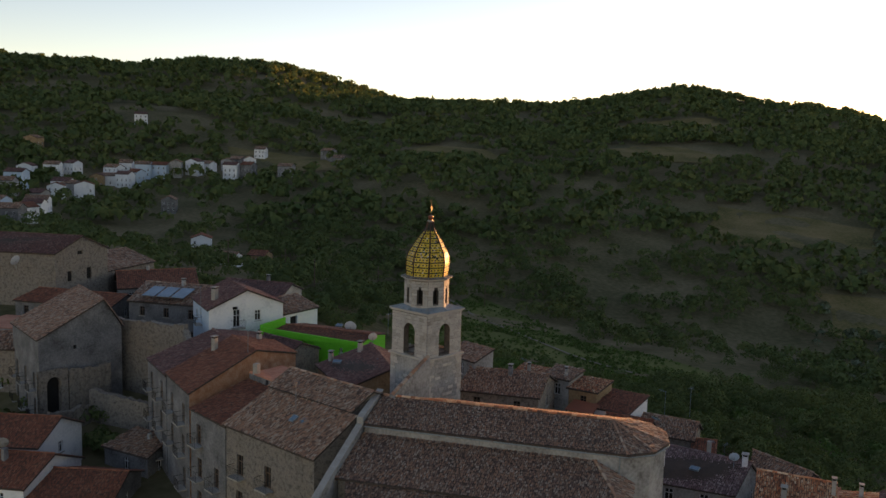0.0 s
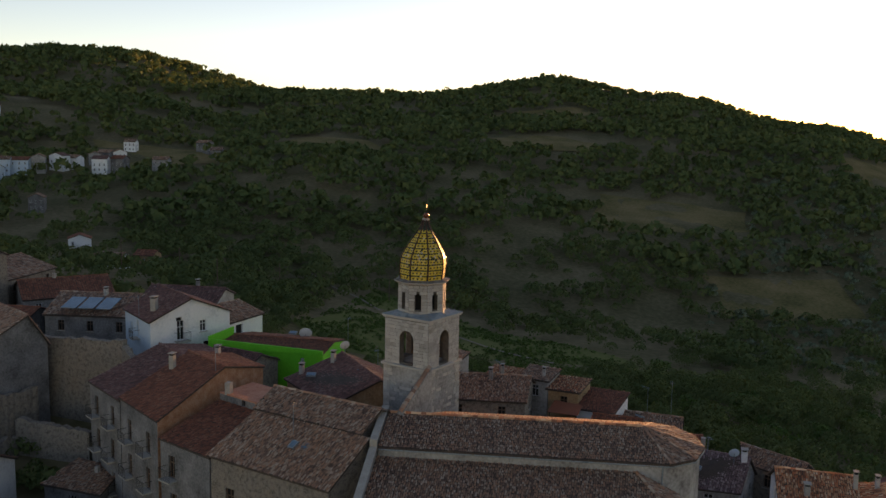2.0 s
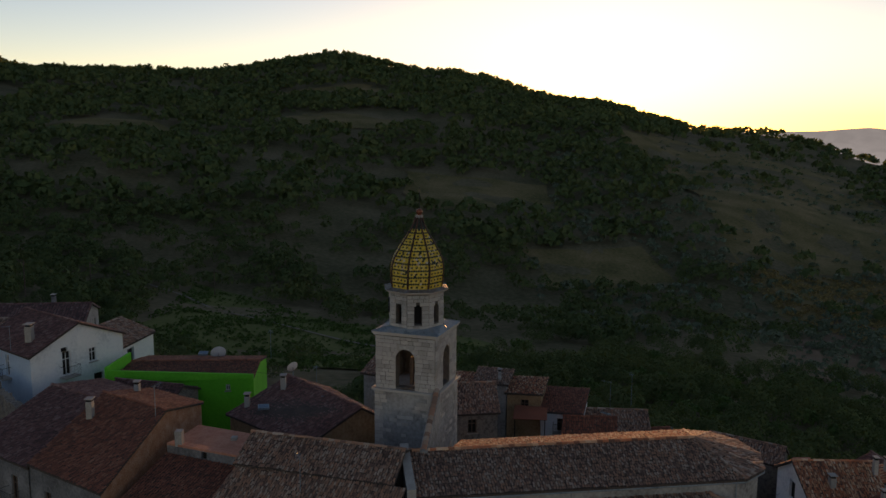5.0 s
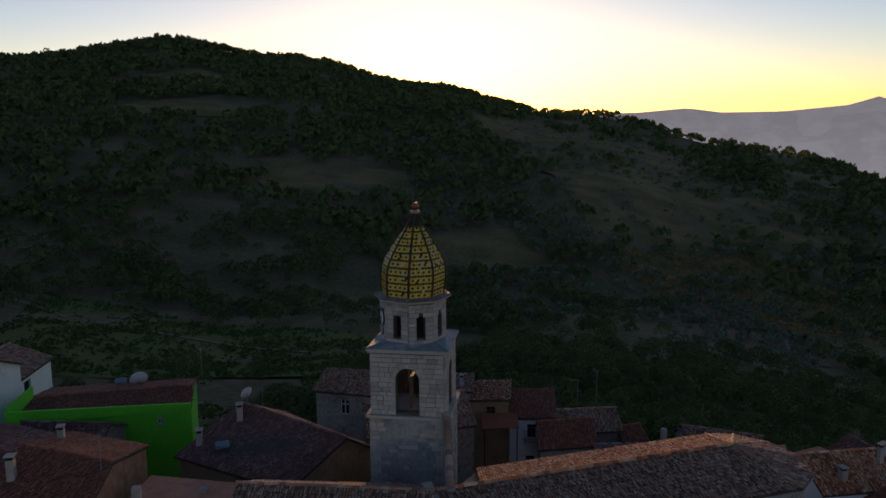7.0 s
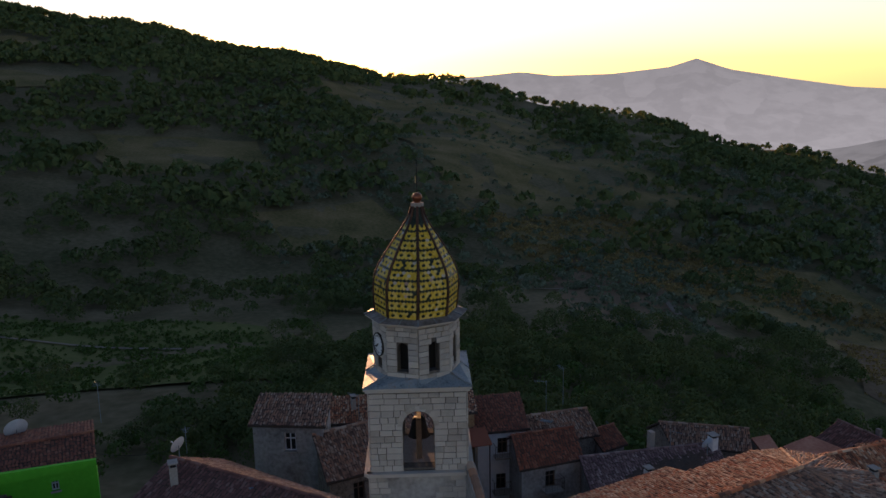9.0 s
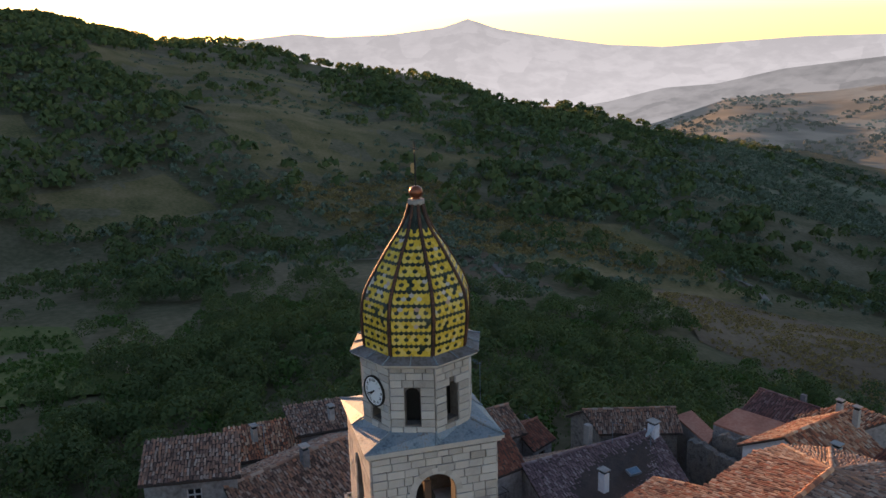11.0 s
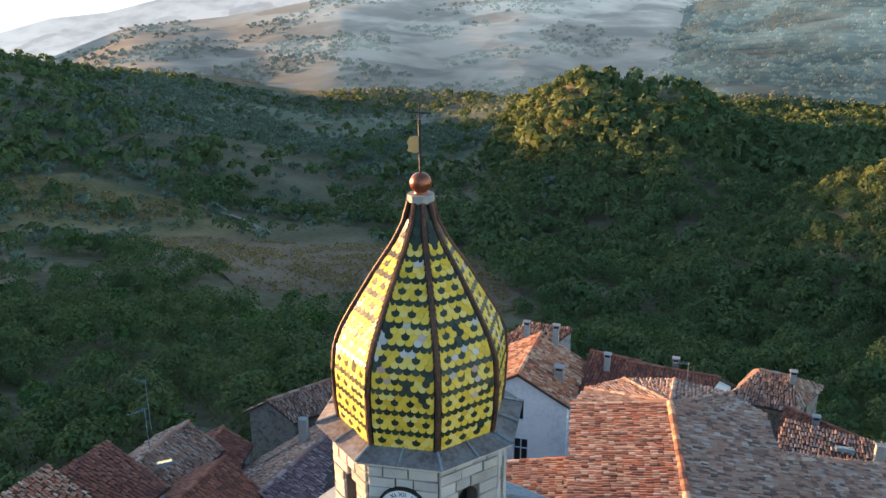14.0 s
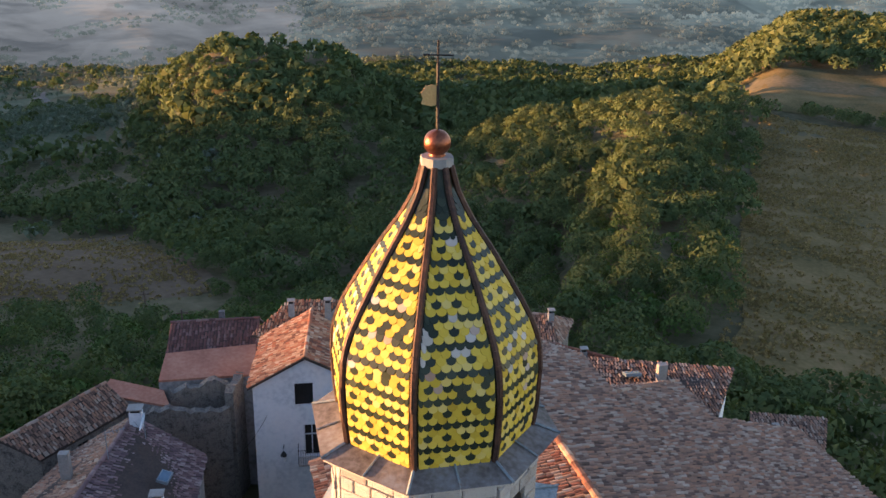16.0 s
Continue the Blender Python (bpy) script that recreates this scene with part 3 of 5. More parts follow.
patch("clearing", "terraced dry fields on the valley side", OPEN[1], GROVE_G, 0.15, 40)
patch("clearing", "thin dry grass and low bushes above the track", OPEN[7], SCRUB, 0.2)
patch("clearing", "thin dry grass high on the ridge", OPEN[4], SCRUB, 0.15)


def track(pts, width=3.0):
    g = Geo()
    L, R = [], []
    n = 0
    for (x0, y0), (x1, y1) in zip(pts[:-1], pts[1:]):
        s = Vector((y0 - y1, x1 - x0)).normalized() * width / 2
        for k in range(12):
            x, y = x0 + (x1 - x0) * k / 12, y0 + (y1 - y0) * k / 12
            L.append((x + s.x, y + s.y, height(x + s.x, y + s.y) + 0.5))
            R.append((x - s.x, y - s.y, height(x - s.x, y - s.y) + 0.5))
    n = len(L)
    g.v = L + R
    g.f = [(i, i + 1, n + i + 1, n + i) for i in range(n - 1)]
    return tagged(part("track", g, TRACK, None), "pale gravel track across the hillside", "track", kind="structure")


track([(150, 155), (138, 120), (122, 80), (112, 40)], 1.0)
track([(203, -138), (190, -140), (176, -139), (166, -136), (156, -131), (152, -126)], 1.8)
track([(186, -30), (190, -48), (186, -61), (170, -62), (154, -60)], 2.2)
track([(94, -145), (97, -162), (101, -171), (108, -175), (116, -181)], 1.6)
track([(390, -507), (430, -550), (480, -620), (568, -710)], 9)
track([(440, -512), (490, -560), (520, -600)], 7)


SHEETS = []


def hills(name, label, r0, z0, r1, rows, mat, seed, relief, steps=40):
    """A far slope as one sheet: from a foot at r0, z0 up to a skyline at r1, its height given as angles seen from the tower's top."""
    g = Geo()
    az = [p[0] for p in rows]
    el = [p[1] for p in rows]
    n = 240
    for k in range(n + 1):
        a = az[0] + (az[-1] - az[0]) * k / n
        s = 1 if az[-1] > az[0] else -1
        e = np.interp(s * a, [s * q for q in az], el)
        ztop = 34 + r1 * math.tan(radians(e))
        for f in range(steps + 1):
            t = f / steps
            rr = r0 + (r1 - r0) * t
            x, y = rr * math.cos(radians(a)), rr * math.sin(radians(a))
            spur = noise.noise((a * 0.16 + seed, t * 1.3, seed)) + 0.5 * noise.noise((x / (r1 * 0.09), y / (r1 * 0.09), seed)) + 0.2 * noise.noise((x / (r1 * 0.03), y / (r1 * 0.03), seed))
            z = z0 + (ztop - z0) * (t * 0.7 + 0.3 * t * t) + spur * relief * (min(1, t * 4) * min(1, (1 - t) * 3 + 0.06))
            g.v.append((x, y, z))
    SHEETS.append(list(g.v))
    w = steps + 1
    g.f = [(k * w + f, k * w + f + 1, k * w + f + w + 1, k * w + f + w) for k in range(n) for f in range(steps)]
    return tagged(part(name, g, mat, None, smooth=True), label, "hills", kind="structure")


# haze is painted into each sheet as glow, stronger farther off
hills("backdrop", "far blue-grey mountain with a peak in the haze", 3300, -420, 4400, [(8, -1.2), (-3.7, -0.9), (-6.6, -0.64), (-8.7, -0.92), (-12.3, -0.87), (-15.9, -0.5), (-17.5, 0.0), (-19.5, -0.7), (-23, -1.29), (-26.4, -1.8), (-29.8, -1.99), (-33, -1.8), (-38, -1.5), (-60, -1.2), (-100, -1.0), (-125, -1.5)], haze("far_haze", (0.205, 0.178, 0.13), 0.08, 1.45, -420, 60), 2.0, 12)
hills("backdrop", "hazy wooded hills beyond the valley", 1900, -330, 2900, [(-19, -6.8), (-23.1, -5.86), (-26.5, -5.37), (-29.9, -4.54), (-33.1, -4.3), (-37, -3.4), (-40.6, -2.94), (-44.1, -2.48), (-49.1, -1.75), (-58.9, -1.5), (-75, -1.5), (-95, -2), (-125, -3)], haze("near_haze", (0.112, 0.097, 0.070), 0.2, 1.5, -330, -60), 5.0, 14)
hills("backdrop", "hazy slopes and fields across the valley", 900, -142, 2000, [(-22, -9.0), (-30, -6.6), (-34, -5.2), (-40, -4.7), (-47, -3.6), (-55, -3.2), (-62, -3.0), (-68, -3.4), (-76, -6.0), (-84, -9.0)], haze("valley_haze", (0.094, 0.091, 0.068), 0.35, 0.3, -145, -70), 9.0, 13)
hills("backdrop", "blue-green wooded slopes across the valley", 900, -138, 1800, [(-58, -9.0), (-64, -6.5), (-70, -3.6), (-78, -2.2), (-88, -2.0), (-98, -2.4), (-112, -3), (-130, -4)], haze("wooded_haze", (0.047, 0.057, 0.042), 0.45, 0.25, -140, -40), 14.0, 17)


# ---- trees ----
def crowns(name, label, places, leaves, mat, seed, squash=0.8, size=1.45):
    """Many crowns in one mesh: lumpy heaps of small leaf clumps. places: x, y, z of the foot, radius."""
    rng = np.random.default_rng(seed)
    n = len(places)
    P = np.array(places)
    d = rng.normal(size=(n, leaves, 3))
    d /= np.linalg.norm(d, axis=2, keepdims=True)
    d[..., 2] = np.abs(d[..., 2]) * 1.15 - 0.28
    lobes = rng.normal(size=(n, 5, 3))
    lobes /= np.linalg.norm(lobes, axis=2, keepdims=True)
    bump = np.max(np.einsum("nlk,nmk->nlm", d, lobes), axis=2)
    rad = P[:, 3][:, None] * (0.62 + 0.42 * np.clip(bump, 0, 1) ** 2) * rng.uniform(0.75, 1.05, (n, leaves))
    C = d * rad[..., None]
    C[..., 2] *= squash
    C += P[:, None, :3] + np.array([0, 0, 1.0]) * (P[:, 3] * 0.85)[:, None, None]
    s = P[:, 3][:, None] * rng.uniform(0.75, 1.35, (n, leaves)) * size / math.sqrt(leaves)
    nrm = d + rng.normal(0, 0.4, d.shape)
    nrm /= np.linalg.norm(nrm, axis=2, keepdims=True)
    t1 = np.cross(nrm, rng.normal(size=d.shape))
    t1 /= np.linalg.norm(t1, axis=2, keepdims=True)
    t2 = np.cross(nrm, t1)
    V = np.stack([C + (t1 * a + t2 * b + nrm * q) * s[..., None] for a, b, q in ((-0.95, -0.6, 0.05), (0.95, -0.45, -0.05), (0.0, 1.0, 0.1))], axis=2).reshape(-1, 3)
    F = np.arange(len(V)).reshape(-1, 3)
    ob = array_mesh(name, V, F, mat, None, "stuff", True)
    soft = d * 0.9 + nrm * 0.35 + np.array([0, 0, 0.25])
    soft /= np.linalg.norm(soft, axis=2, keepdims=True)
    ob.data.normals_split_custom_set_from_vertices(np.repeat(soft.reshape(-1, 3), 3, axis=0).astype(np.float32))
    return tagged(ob, label, "trees")


def in_quad(x, y, q):
    s = 0
    for (x0, y0), (x1, y1) in zip(q, q[1:] + q[:1]):
        c = (x1 - x0) * (y - y0) - (y1 - y0) * (x - x0)
        s += 1 if c > 0 else -1
    return abs(s) == 4


# houses of the far part of the town, by their middle
TOWN = [(77.4, 312.0), (108.1, 368.5), (74.3, 272.8), (97.8, 312.3), (65.5, 253.9), (118.6, 364.2), (128.4, 364.9), (106.7, 326.3), (108.3, 321.1), (45.4, 221.3), (130.5, 343.9), (137.9, 345.4), (141.5, 338.5), (148.1, 340.2), (145.1, 357.1), (152.6, 358.6), (157.6, 350.8), (164.6, 347.0), (171.0, 343.4), (181.2, 342.9), (188.9, 343.7), (202.4, 346.3), (209.7, 347.3), (214.7, 344.0), (191.6, 325.5), (198.5, 320.8), (111.1, 315.2), (90.0, 333.3), (124.9, 268.5), (214.0, 309.9), (234.1, 360.9), (214.9, 461.8), (250.0, 311.4), (261.3, 334.0), (130.8, 416.7), (55.0, 236.0), (84.0, 296.0), (58.0, 266.0), (103.3, 208.9), (93.9, 179.3), (107.4, 180.4)]


def in_village(x, y):
    return (-30 < x < 36 and -44 < y < 60) or (-34 < x < 26 and 55 <= y < 112) or (30 < x < 270 and y > 140 and any(abs(x - p) + abs(y - q + 3) < 11 for p, q in TOWN)) or (x < -20 and -90 < y < 60)


def scatter(count, r0, r1, a0, a1, size, seed, keep=None, hedged=True):
    rng = random.Random(seed)
    out = []
    while len(out) < count:
        r = math.sqrt(rng.uniform(r0 * r0, r1 * r1))
        a = radians(rng.uniform(a0, a1))
        x, y = r * math.cos(a), r * math.sin(a)
        if in_village(x, y) or any(in_quad(x, y, f) for f in FIELDS):
            count -= 0.2
            continue
        if any(in_quad(x, y, f) for f in OPEN) and rng.random() < 0.8:
            count -= 0.2
            continue
        # olive groves on the valley floor leave little room for oaks
        if hedged and r > 360 and -70 < math.degrees(a) < -33 and rng.random() < 0.8:
            count -= 1
            continue
        if smooth_noise(x, y, 90, 4) + 0.6 * smooth_noise(x, y, 30, 6) < -0.34 + rng.uniform(-0.25, 0.1) or (keep and not keep(x, y)):
            count -= 0.2
            continue
        # open valley side: woods only along hedges and gullies
        if hedged and 140 < r < 930 and -46 < math.degrees(a) < 4 and abs(smooth_noise(x, y, 55, 21)) > 0.11 and rng.random() < 0.84:
            count -= 1
            continue
        if hedged and 150 < r < 640 and 4 <= math.degrees(a) < 75 and abs(smooth_noise(x, y, 48, 23)) > 0.1 and rng.random() < 0.45:
            count -= 1
            continue
        out.append((x, y, height(x, y) - 0.3, size * rng.uniform(0.6, 1.35)))
    return out


crowns("woods", "dark oak woods on the far slopes", scatter(11000, 270, 620, -112, 80, 4.0, 1), 26, LEAF, 1)
crowns("woods", "dark woods along the far ridge", scatter(12500, 560, 930, -112, 80, 4.8, 2), 17, LEAF, 2)
crowns("woods", "leafy oaks on the slopes of the valley", scatter(2500, 150, 290, -70, 60, 3.0, 3), 96, LEAF, 3, 0.8, 1.3)
crowns("woods", "dense green woods on the hills below the village", scatter(3300, 120, 480, -112, -47, 3.1, 24), 96, LEAF, 18, 0.8, 1.3)
crowns("woods", "rounded leafy oaks on the hill below the church", scatter(820, 75, 320, -112, -66, 3.2, 23), 400, LEAF, 17, 0.95, 1.25)
crowns("woods", "leafy scrub and oaks below the village", scatter(860, 45, 160, -112, 60, 2.7, 13), 520, LEAF, 7, 0.95, 1.25)
crowns("woods", "dark trees between the village and the far houses", scatter(560, 100, 300, 44, 84, 3.0, 26), 150, LEAF, 27)
slope_rng = random.Random(91)
crowns("woods", "leafy trees close below the houses", [(x, y, height(x, y) - 0.4, slope_rng.uniform(1.7, 3.3)) for x, y in ((slope_rng.uniform(37, 92), slope_rng.uniform(-48, 24)) for k in range(230))], 480, LEAF, 28, 0.95, 1.25)
crowns("bushes", "fresh green bushes and saplings below the houses", scatter(900, 40, 130, -112, 45, 1.8, 5), 180, LEAF2, 4)
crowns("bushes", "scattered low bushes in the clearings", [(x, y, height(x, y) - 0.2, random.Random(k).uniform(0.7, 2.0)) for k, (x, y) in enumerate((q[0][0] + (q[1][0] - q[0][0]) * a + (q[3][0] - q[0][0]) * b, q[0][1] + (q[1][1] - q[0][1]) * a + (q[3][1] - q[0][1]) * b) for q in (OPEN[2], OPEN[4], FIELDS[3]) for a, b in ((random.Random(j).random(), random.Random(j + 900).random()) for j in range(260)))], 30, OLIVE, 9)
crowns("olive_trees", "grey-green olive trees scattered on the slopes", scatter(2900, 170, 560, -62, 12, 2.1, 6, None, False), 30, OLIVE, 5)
# thick with pale olives: real groves, their colour also standing in for haze
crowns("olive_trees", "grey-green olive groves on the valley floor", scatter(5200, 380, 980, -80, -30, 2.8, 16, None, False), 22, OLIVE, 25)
# these crowns glow too: a painted haze like that of their slopes
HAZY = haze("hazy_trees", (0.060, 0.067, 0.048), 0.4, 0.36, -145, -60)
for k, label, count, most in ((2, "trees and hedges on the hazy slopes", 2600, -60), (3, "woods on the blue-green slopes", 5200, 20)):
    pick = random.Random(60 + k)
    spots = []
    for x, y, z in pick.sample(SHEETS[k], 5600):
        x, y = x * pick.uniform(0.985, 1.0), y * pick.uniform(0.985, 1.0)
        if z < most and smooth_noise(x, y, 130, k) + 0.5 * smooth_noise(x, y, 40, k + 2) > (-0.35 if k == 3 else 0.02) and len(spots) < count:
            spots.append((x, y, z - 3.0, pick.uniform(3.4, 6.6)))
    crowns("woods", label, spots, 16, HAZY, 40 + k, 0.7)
rows_of = random.Random(31)
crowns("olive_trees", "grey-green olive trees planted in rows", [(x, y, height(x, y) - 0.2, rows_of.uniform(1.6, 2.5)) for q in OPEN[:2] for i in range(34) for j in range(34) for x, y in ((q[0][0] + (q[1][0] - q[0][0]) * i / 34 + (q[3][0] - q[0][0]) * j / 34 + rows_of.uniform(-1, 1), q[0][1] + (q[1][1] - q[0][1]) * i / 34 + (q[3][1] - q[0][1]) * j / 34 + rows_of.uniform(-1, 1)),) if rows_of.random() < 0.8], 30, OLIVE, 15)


def ridge_line(seed):
    rng = random.Random(seed)
    out = []
    for k in range(1400):
        a = rng.uniform(-40, 78)
        r = 900 + rng.uniform(-30, 25)
        x, y = r * math.cos(radians(a)), r * math.sin(radians(a))
        if a < 6 and rng.random() < 0.75:
            continue
        out.append((x, y, height(x, y) - 3.2, rng.uniform(3, 6.5)))
    return out


crowns("woods", "trees along the skyline of the ridge", ridge_line(8), 16, LEAF, 6)

edge = random.Random(77)
crowns("bushes", "dark bushes and small trees below the church", [(x, y, height(x, y) - 0.4, edge.uniform(1.6, 3.4)) for x, y in ((edge.uniform(-44, 4), edge.uniform(-66, -36)) for k in range(150)) if not in_quad(x, y, FIELDS[1]) and not (x > -8 and y > -48)] + [(x, y, height(x, y) - 0.4, edge.uniform(1.2, 2.4)) for x, y in ((edge.uniform(-44, -17), edge.uniform(-40, -24)) for k in range(60))], 260, LEAF, 19)
crowns("bushes", "shrubs in the gully between the houses", [(x, y, height(x, y) - 0.3, edge.uniform(0.8, 2.0)) for x, y in ((edge.uniform(-27, -13), edge.uniform(32, 56)) for k in range(70))], 200, LEAF, 20)


def tufts(q, count, seed, size):
    """Foot points of grass tufts spread over a four-cornered field."""
    rng = random.Random(seed)
    out = []
    for k in range(count):
        a, b = rng.random(), rng.random()
        x = (q[0][0] * (1 - a) + q[1][0] * a) * (1 - b) + (q[3][0] * (1 - a) + q[2][0] * a) * b
        y = (q[0][1] * (1 - a) + q[1][1] * a) * (1 - b) + (q[3][1] * (1 - a) + q[2][1] * a) * b
        if smooth_noise(x, y, 9, 3) + 0.5 * smooth_noise(x, y, 3, 5) > rng.uniform(-0.5, 0.4):
            out.append((x, y, height(x, y) + 0.1, size * rng.uniform(0.5, 1.3)))
    return out


crowns("grass", "tufts of dry grass in the sloping field", tufts(FIELDS[1], 24000, 41, 0.3), 6, TUFT, 31, 0.5)
crowns("grass", "tufts of dry grass in the bare field", tufts(FIELDS[0], 8000, 42, 0.3), 7, TUFT, 32, 0.6)
crowns("grass", "rough grass and herbs in the meadow", tufts(FIELDS[2], 7000, 43, 0.45), 7, LEAF2, 33, 0.6)
crowns("grass", "dry grass between the bushes of the clearing", tufts(OPEN[2], 9000, 44, 0.6), 7, TUFT, 34, 0.6)

# ---- bell tower ----
CX, CY = 0.11, -0.12                  # middle of the belfry
DX, DY = CX - 0.12, CY + 0.01          # the drum stands a little off it
tower = thing("bell_tower", "pale limestone bell tower with octagonal drum and yellow-tiled onion dome", "bell tower")


def face_frame(k, n, apothem, turn):
    """The pose of wall k of n round the tower: x along the wall, y inwards, z up, origin on the wall's foot line."""
    a = turn + 2 * math.pi * k / n
    out = Vector((math.cos(a), math.sin(a), 0))
    x = Vector((-out.y, out.x, 0))
    m = Matrix((x, -out, (0, 0, 1))).transposed().to_4x4()
    m.translation = Vector((CX if n == 4 else DX, CY if n == 4 else DY, 0)) + out * apothem
    return m


def arch_half(z, w, z0, z1):
    """Half width of a round-headed opening at height z, 0 outside it."""
    r = w / 2
    if z < z0 or z > z1:
        return 0.0
    if z < z1 - r:
        return r
    return math.sqrt(max(0, r * r - (z - (z1 - r)) ** 2))


def arched_wall(g, m, half, zb, zt, w, z0, z1, thick):
    """A wall with one round-headed opening right through it."""
    n = 8
    r = w / 2
    arch = [(-r, z0), (-r, z1 - r)] + [(-r * math.cos(math.pi * k / n), z1 - r + r * math.sin(math.pi * k / n)) for k in range(1, n)] + [(r, z1 - r), (r, z0)]
    for y in (0, thick):
        P = lambda x, z: m @ Vector((x, y, z))
        g.quad(P(-half, zb), P(-r, zb), P(-r, zt), P(-half, zt))
        g.quad(P(r, zb), P(half, zb), P(half, zt), P(r, zt))
        g.quad(P(-r, zb), P(r, zb), P(r, z0), P(-r, z0))
        for (x0, a0), (x1, a1) in zip(arch[1:-2], arch[2:-1]):
            g.quad(P(x0, a0), P(x1, a1), P(x1, zt), P(x0, zt))
    for (x0, a0), (x1, a1) in zip(arch, arch[1:] + arch[:1]):
        g.quad(m @ Vector((x0, 0, a0)), m @ Vector((x1, 0, a1)), m @ Vector((x1, thick, a1)), m @ Vector((x0, thick, a0)))


def block_mesh():
    """A dressed stone with worn arrises, 1 x 1 x 1."""
    g = Geo()
    e = 0.05
    back = [(-0.5, 0.5), (0.5, 0.5)]
    ring = lambda y, i: [Vector((x * (0.5 - i), y, z * (0.5 - i * 1.4))) for x, z in ((-1, -1), (1, -1), (1, 1), (-1, 1))]
    rs = [ring(0.5, 0), ring(-0.38, 0), ring(-0.5, e)]
    g.v = [tuple(p) for r in rs for p in r]
    g.f = [(8, 9, 10, 11)] + [(4 * k + i, 4 * k + (i + 1) % 4, 4 * k + 4 + (i + 1) % 4, 4 * k + 4 + i) for k in range(2) for i in range(4)]
    return g.mesh("block")


BLOCK = block_mesh()
BLOCK.materials.append(STONE_P)


def courses(half, zb, zt, rng, w=0, z0=0, z1=0, size=(0.32, 0.72), tall=(0.24, 0.34)):
    """Stones of one wall: centre x, centre z, width, height, clear of its opening."""
    out = []
    z = zb
    while z < zt - 0.12:
        h = min(rng.uniform(*tall), zt - z)
        gap = max(arch_half(z + h * 0.25, w, z0, z1), arch_half(z + h * 0.75, w, z0, z1)) if w else 0
        spans = [(-half, half)] if not gap else [(-half, -gap), (gap, half)]
        for a, b in spans:
            x = a
            while x < b - 0.05:
                wd = rng.uniform(*size)
                if b - x - wd < 0.22:
                    wd = b - x
                out.append((x + wd / 2, z + h / 2, wd, h))
                x += wd
        z += h
    return out


def set_stones(parent, m, stones, single, rng, proud=0.05):
    """Lay stones on a wall, each as a piece or all joined."""
    g = Geo()
    for x, z, w, h in stones:
        q = m @ Matrix.Translation((x, -rng.uniform(0.0, 0.03), z)) @ Matrix.Rotation(radians(rng.uniform(-1.3, 1.3)), 4, "Y") @ Matrix.Diagonal((w - rng.uniform(0.016, 0.04), proud * 2, h - rng.uniform(0.016, 0.035), 1))
        if single:
            ob = new("block", BLOCK)
            ob.parent = parent
            ob.matrix_basis = q
        else:
            k = len(g.v)
            g.v += [tuple(q @ v.co) for v in BLOCK.vertices]
            g.f += [tuple(i + k for i in p.vertices) for p in BLOCK.polygons]
    if not single:
        ob = part("stonework", g, STONE, parent)
        ob["kind"] = "stuff"


rng = random.Random(3)
# shaft, belfry and drum walls: mortar core with stones on it
HB, HS = 2.27, 2.36
for k in range(4):
    m = face_frame(k, 4, HS, 0)
    g = Geo()
    for y in (0,):
        g.quad(m @ Vector((-HS, y, -2)), m @ Vector((HS, y, -2)), m @ Vector((HS, y, 15.6)), m @ Vector((-HS, y, 15.6)))
    w = part("shaft_wall", g, STAIN_PL, tower)
    # dressed corner stones, plaster between
    st = [s for s in courses(HS, 7.0, 15.6, rng) if abs(s[0]) > HS - 0.75 or rng.random() < 0.12]
    set_stones(w, m, st, False, rng, 0.03)
    part("string_course", Geo().box(m @ Matrix.Translation((0, -0.06, 15.6)), 2 * HS + 0.24, 0.36, 0.16), STONE, w)
    mb = face_frame(k, 4, HB, 0)
    g = Geo()
    arched_wall(g, mb, HB, 15.7, 19.75, 1.45, 15.9, 18.75, 0.6)
    wall_b = part("belfry_wall", g, JOINT, tower)
    st = courses(HB, 15.76, 19.72, rng, 1.47, 15.9, 18.77)
    near = [s for s in st if s[1] > 19.0 and k in (1, 2)]
    set_stones(wall_b, mb, near, True, rng)
    set_stones(wall_b, mb, [s for s in st if s not in near], False, rng)
    for j in range(11):
        t0, t1 = math.pi * j / 11, math.pi * (j + 1) / 11
        ring = [(0.74, t0), (0.98, t0), (0.98, t1), (0.74, t1)]
        lo = [mb @ Vector((-r * math.cos(t), 0.1, 18.03 + r * math.sin(t))) for r, t in ring]
        hi = [mb @ Vector((-r * math.cos(t), -0.075, 18.03 + r * math.sin(t))) for r, t in ring]
        part("arch_stone", Geo().prism(lo, hi), STONE_P, wall_b)
part("belfry_floor", Geo().box(pose(CX, CY, 15.6), 2 * HB, 2 * HB, 0.2), MORTAR, tower)
part("cornice", Geo().box(pose(CX, CY, 19.72), 4.86, 4.86, 0.12).box(pose(CX, CY, 19.84), 5.02, 5.02, 0.12), STONE, tower)
LEAN = lambda z: max(0.0, (z - 22.9) / 5.6)
OCT = lambda r, z, turn=radians(3.0): [Vector((DX + 0.1 * LEAN(z) + r * math.cos(turn + math.pi * k / 4), DY - 0.2 * LEAN(z) + r * math.sin(turn + math.pi * k / 4), z)) for k in range(8)]
SQ = lambda h, z: [Vector((CX + x * h, CY + y * h, z)) for x, y in ((1, 0), (1, 1), (0, 1), (-1, 1), (-1, 0), (-1, -1), (0, -1), (1, -1))]
part("lead_roof", Geo().prism(SQ(2.53, 19.96), OCT(2.02, 20.32)), LEAD, tower, "weathered grey lead sheet over the belfry")
for k in range(8):
    part("lead_seam", Geo().tube(SQ(2.53, 19.985)[k], OCT(2.1, 20.34)[k], 0.03, 4), LEAD, tower)
RD = 2.04
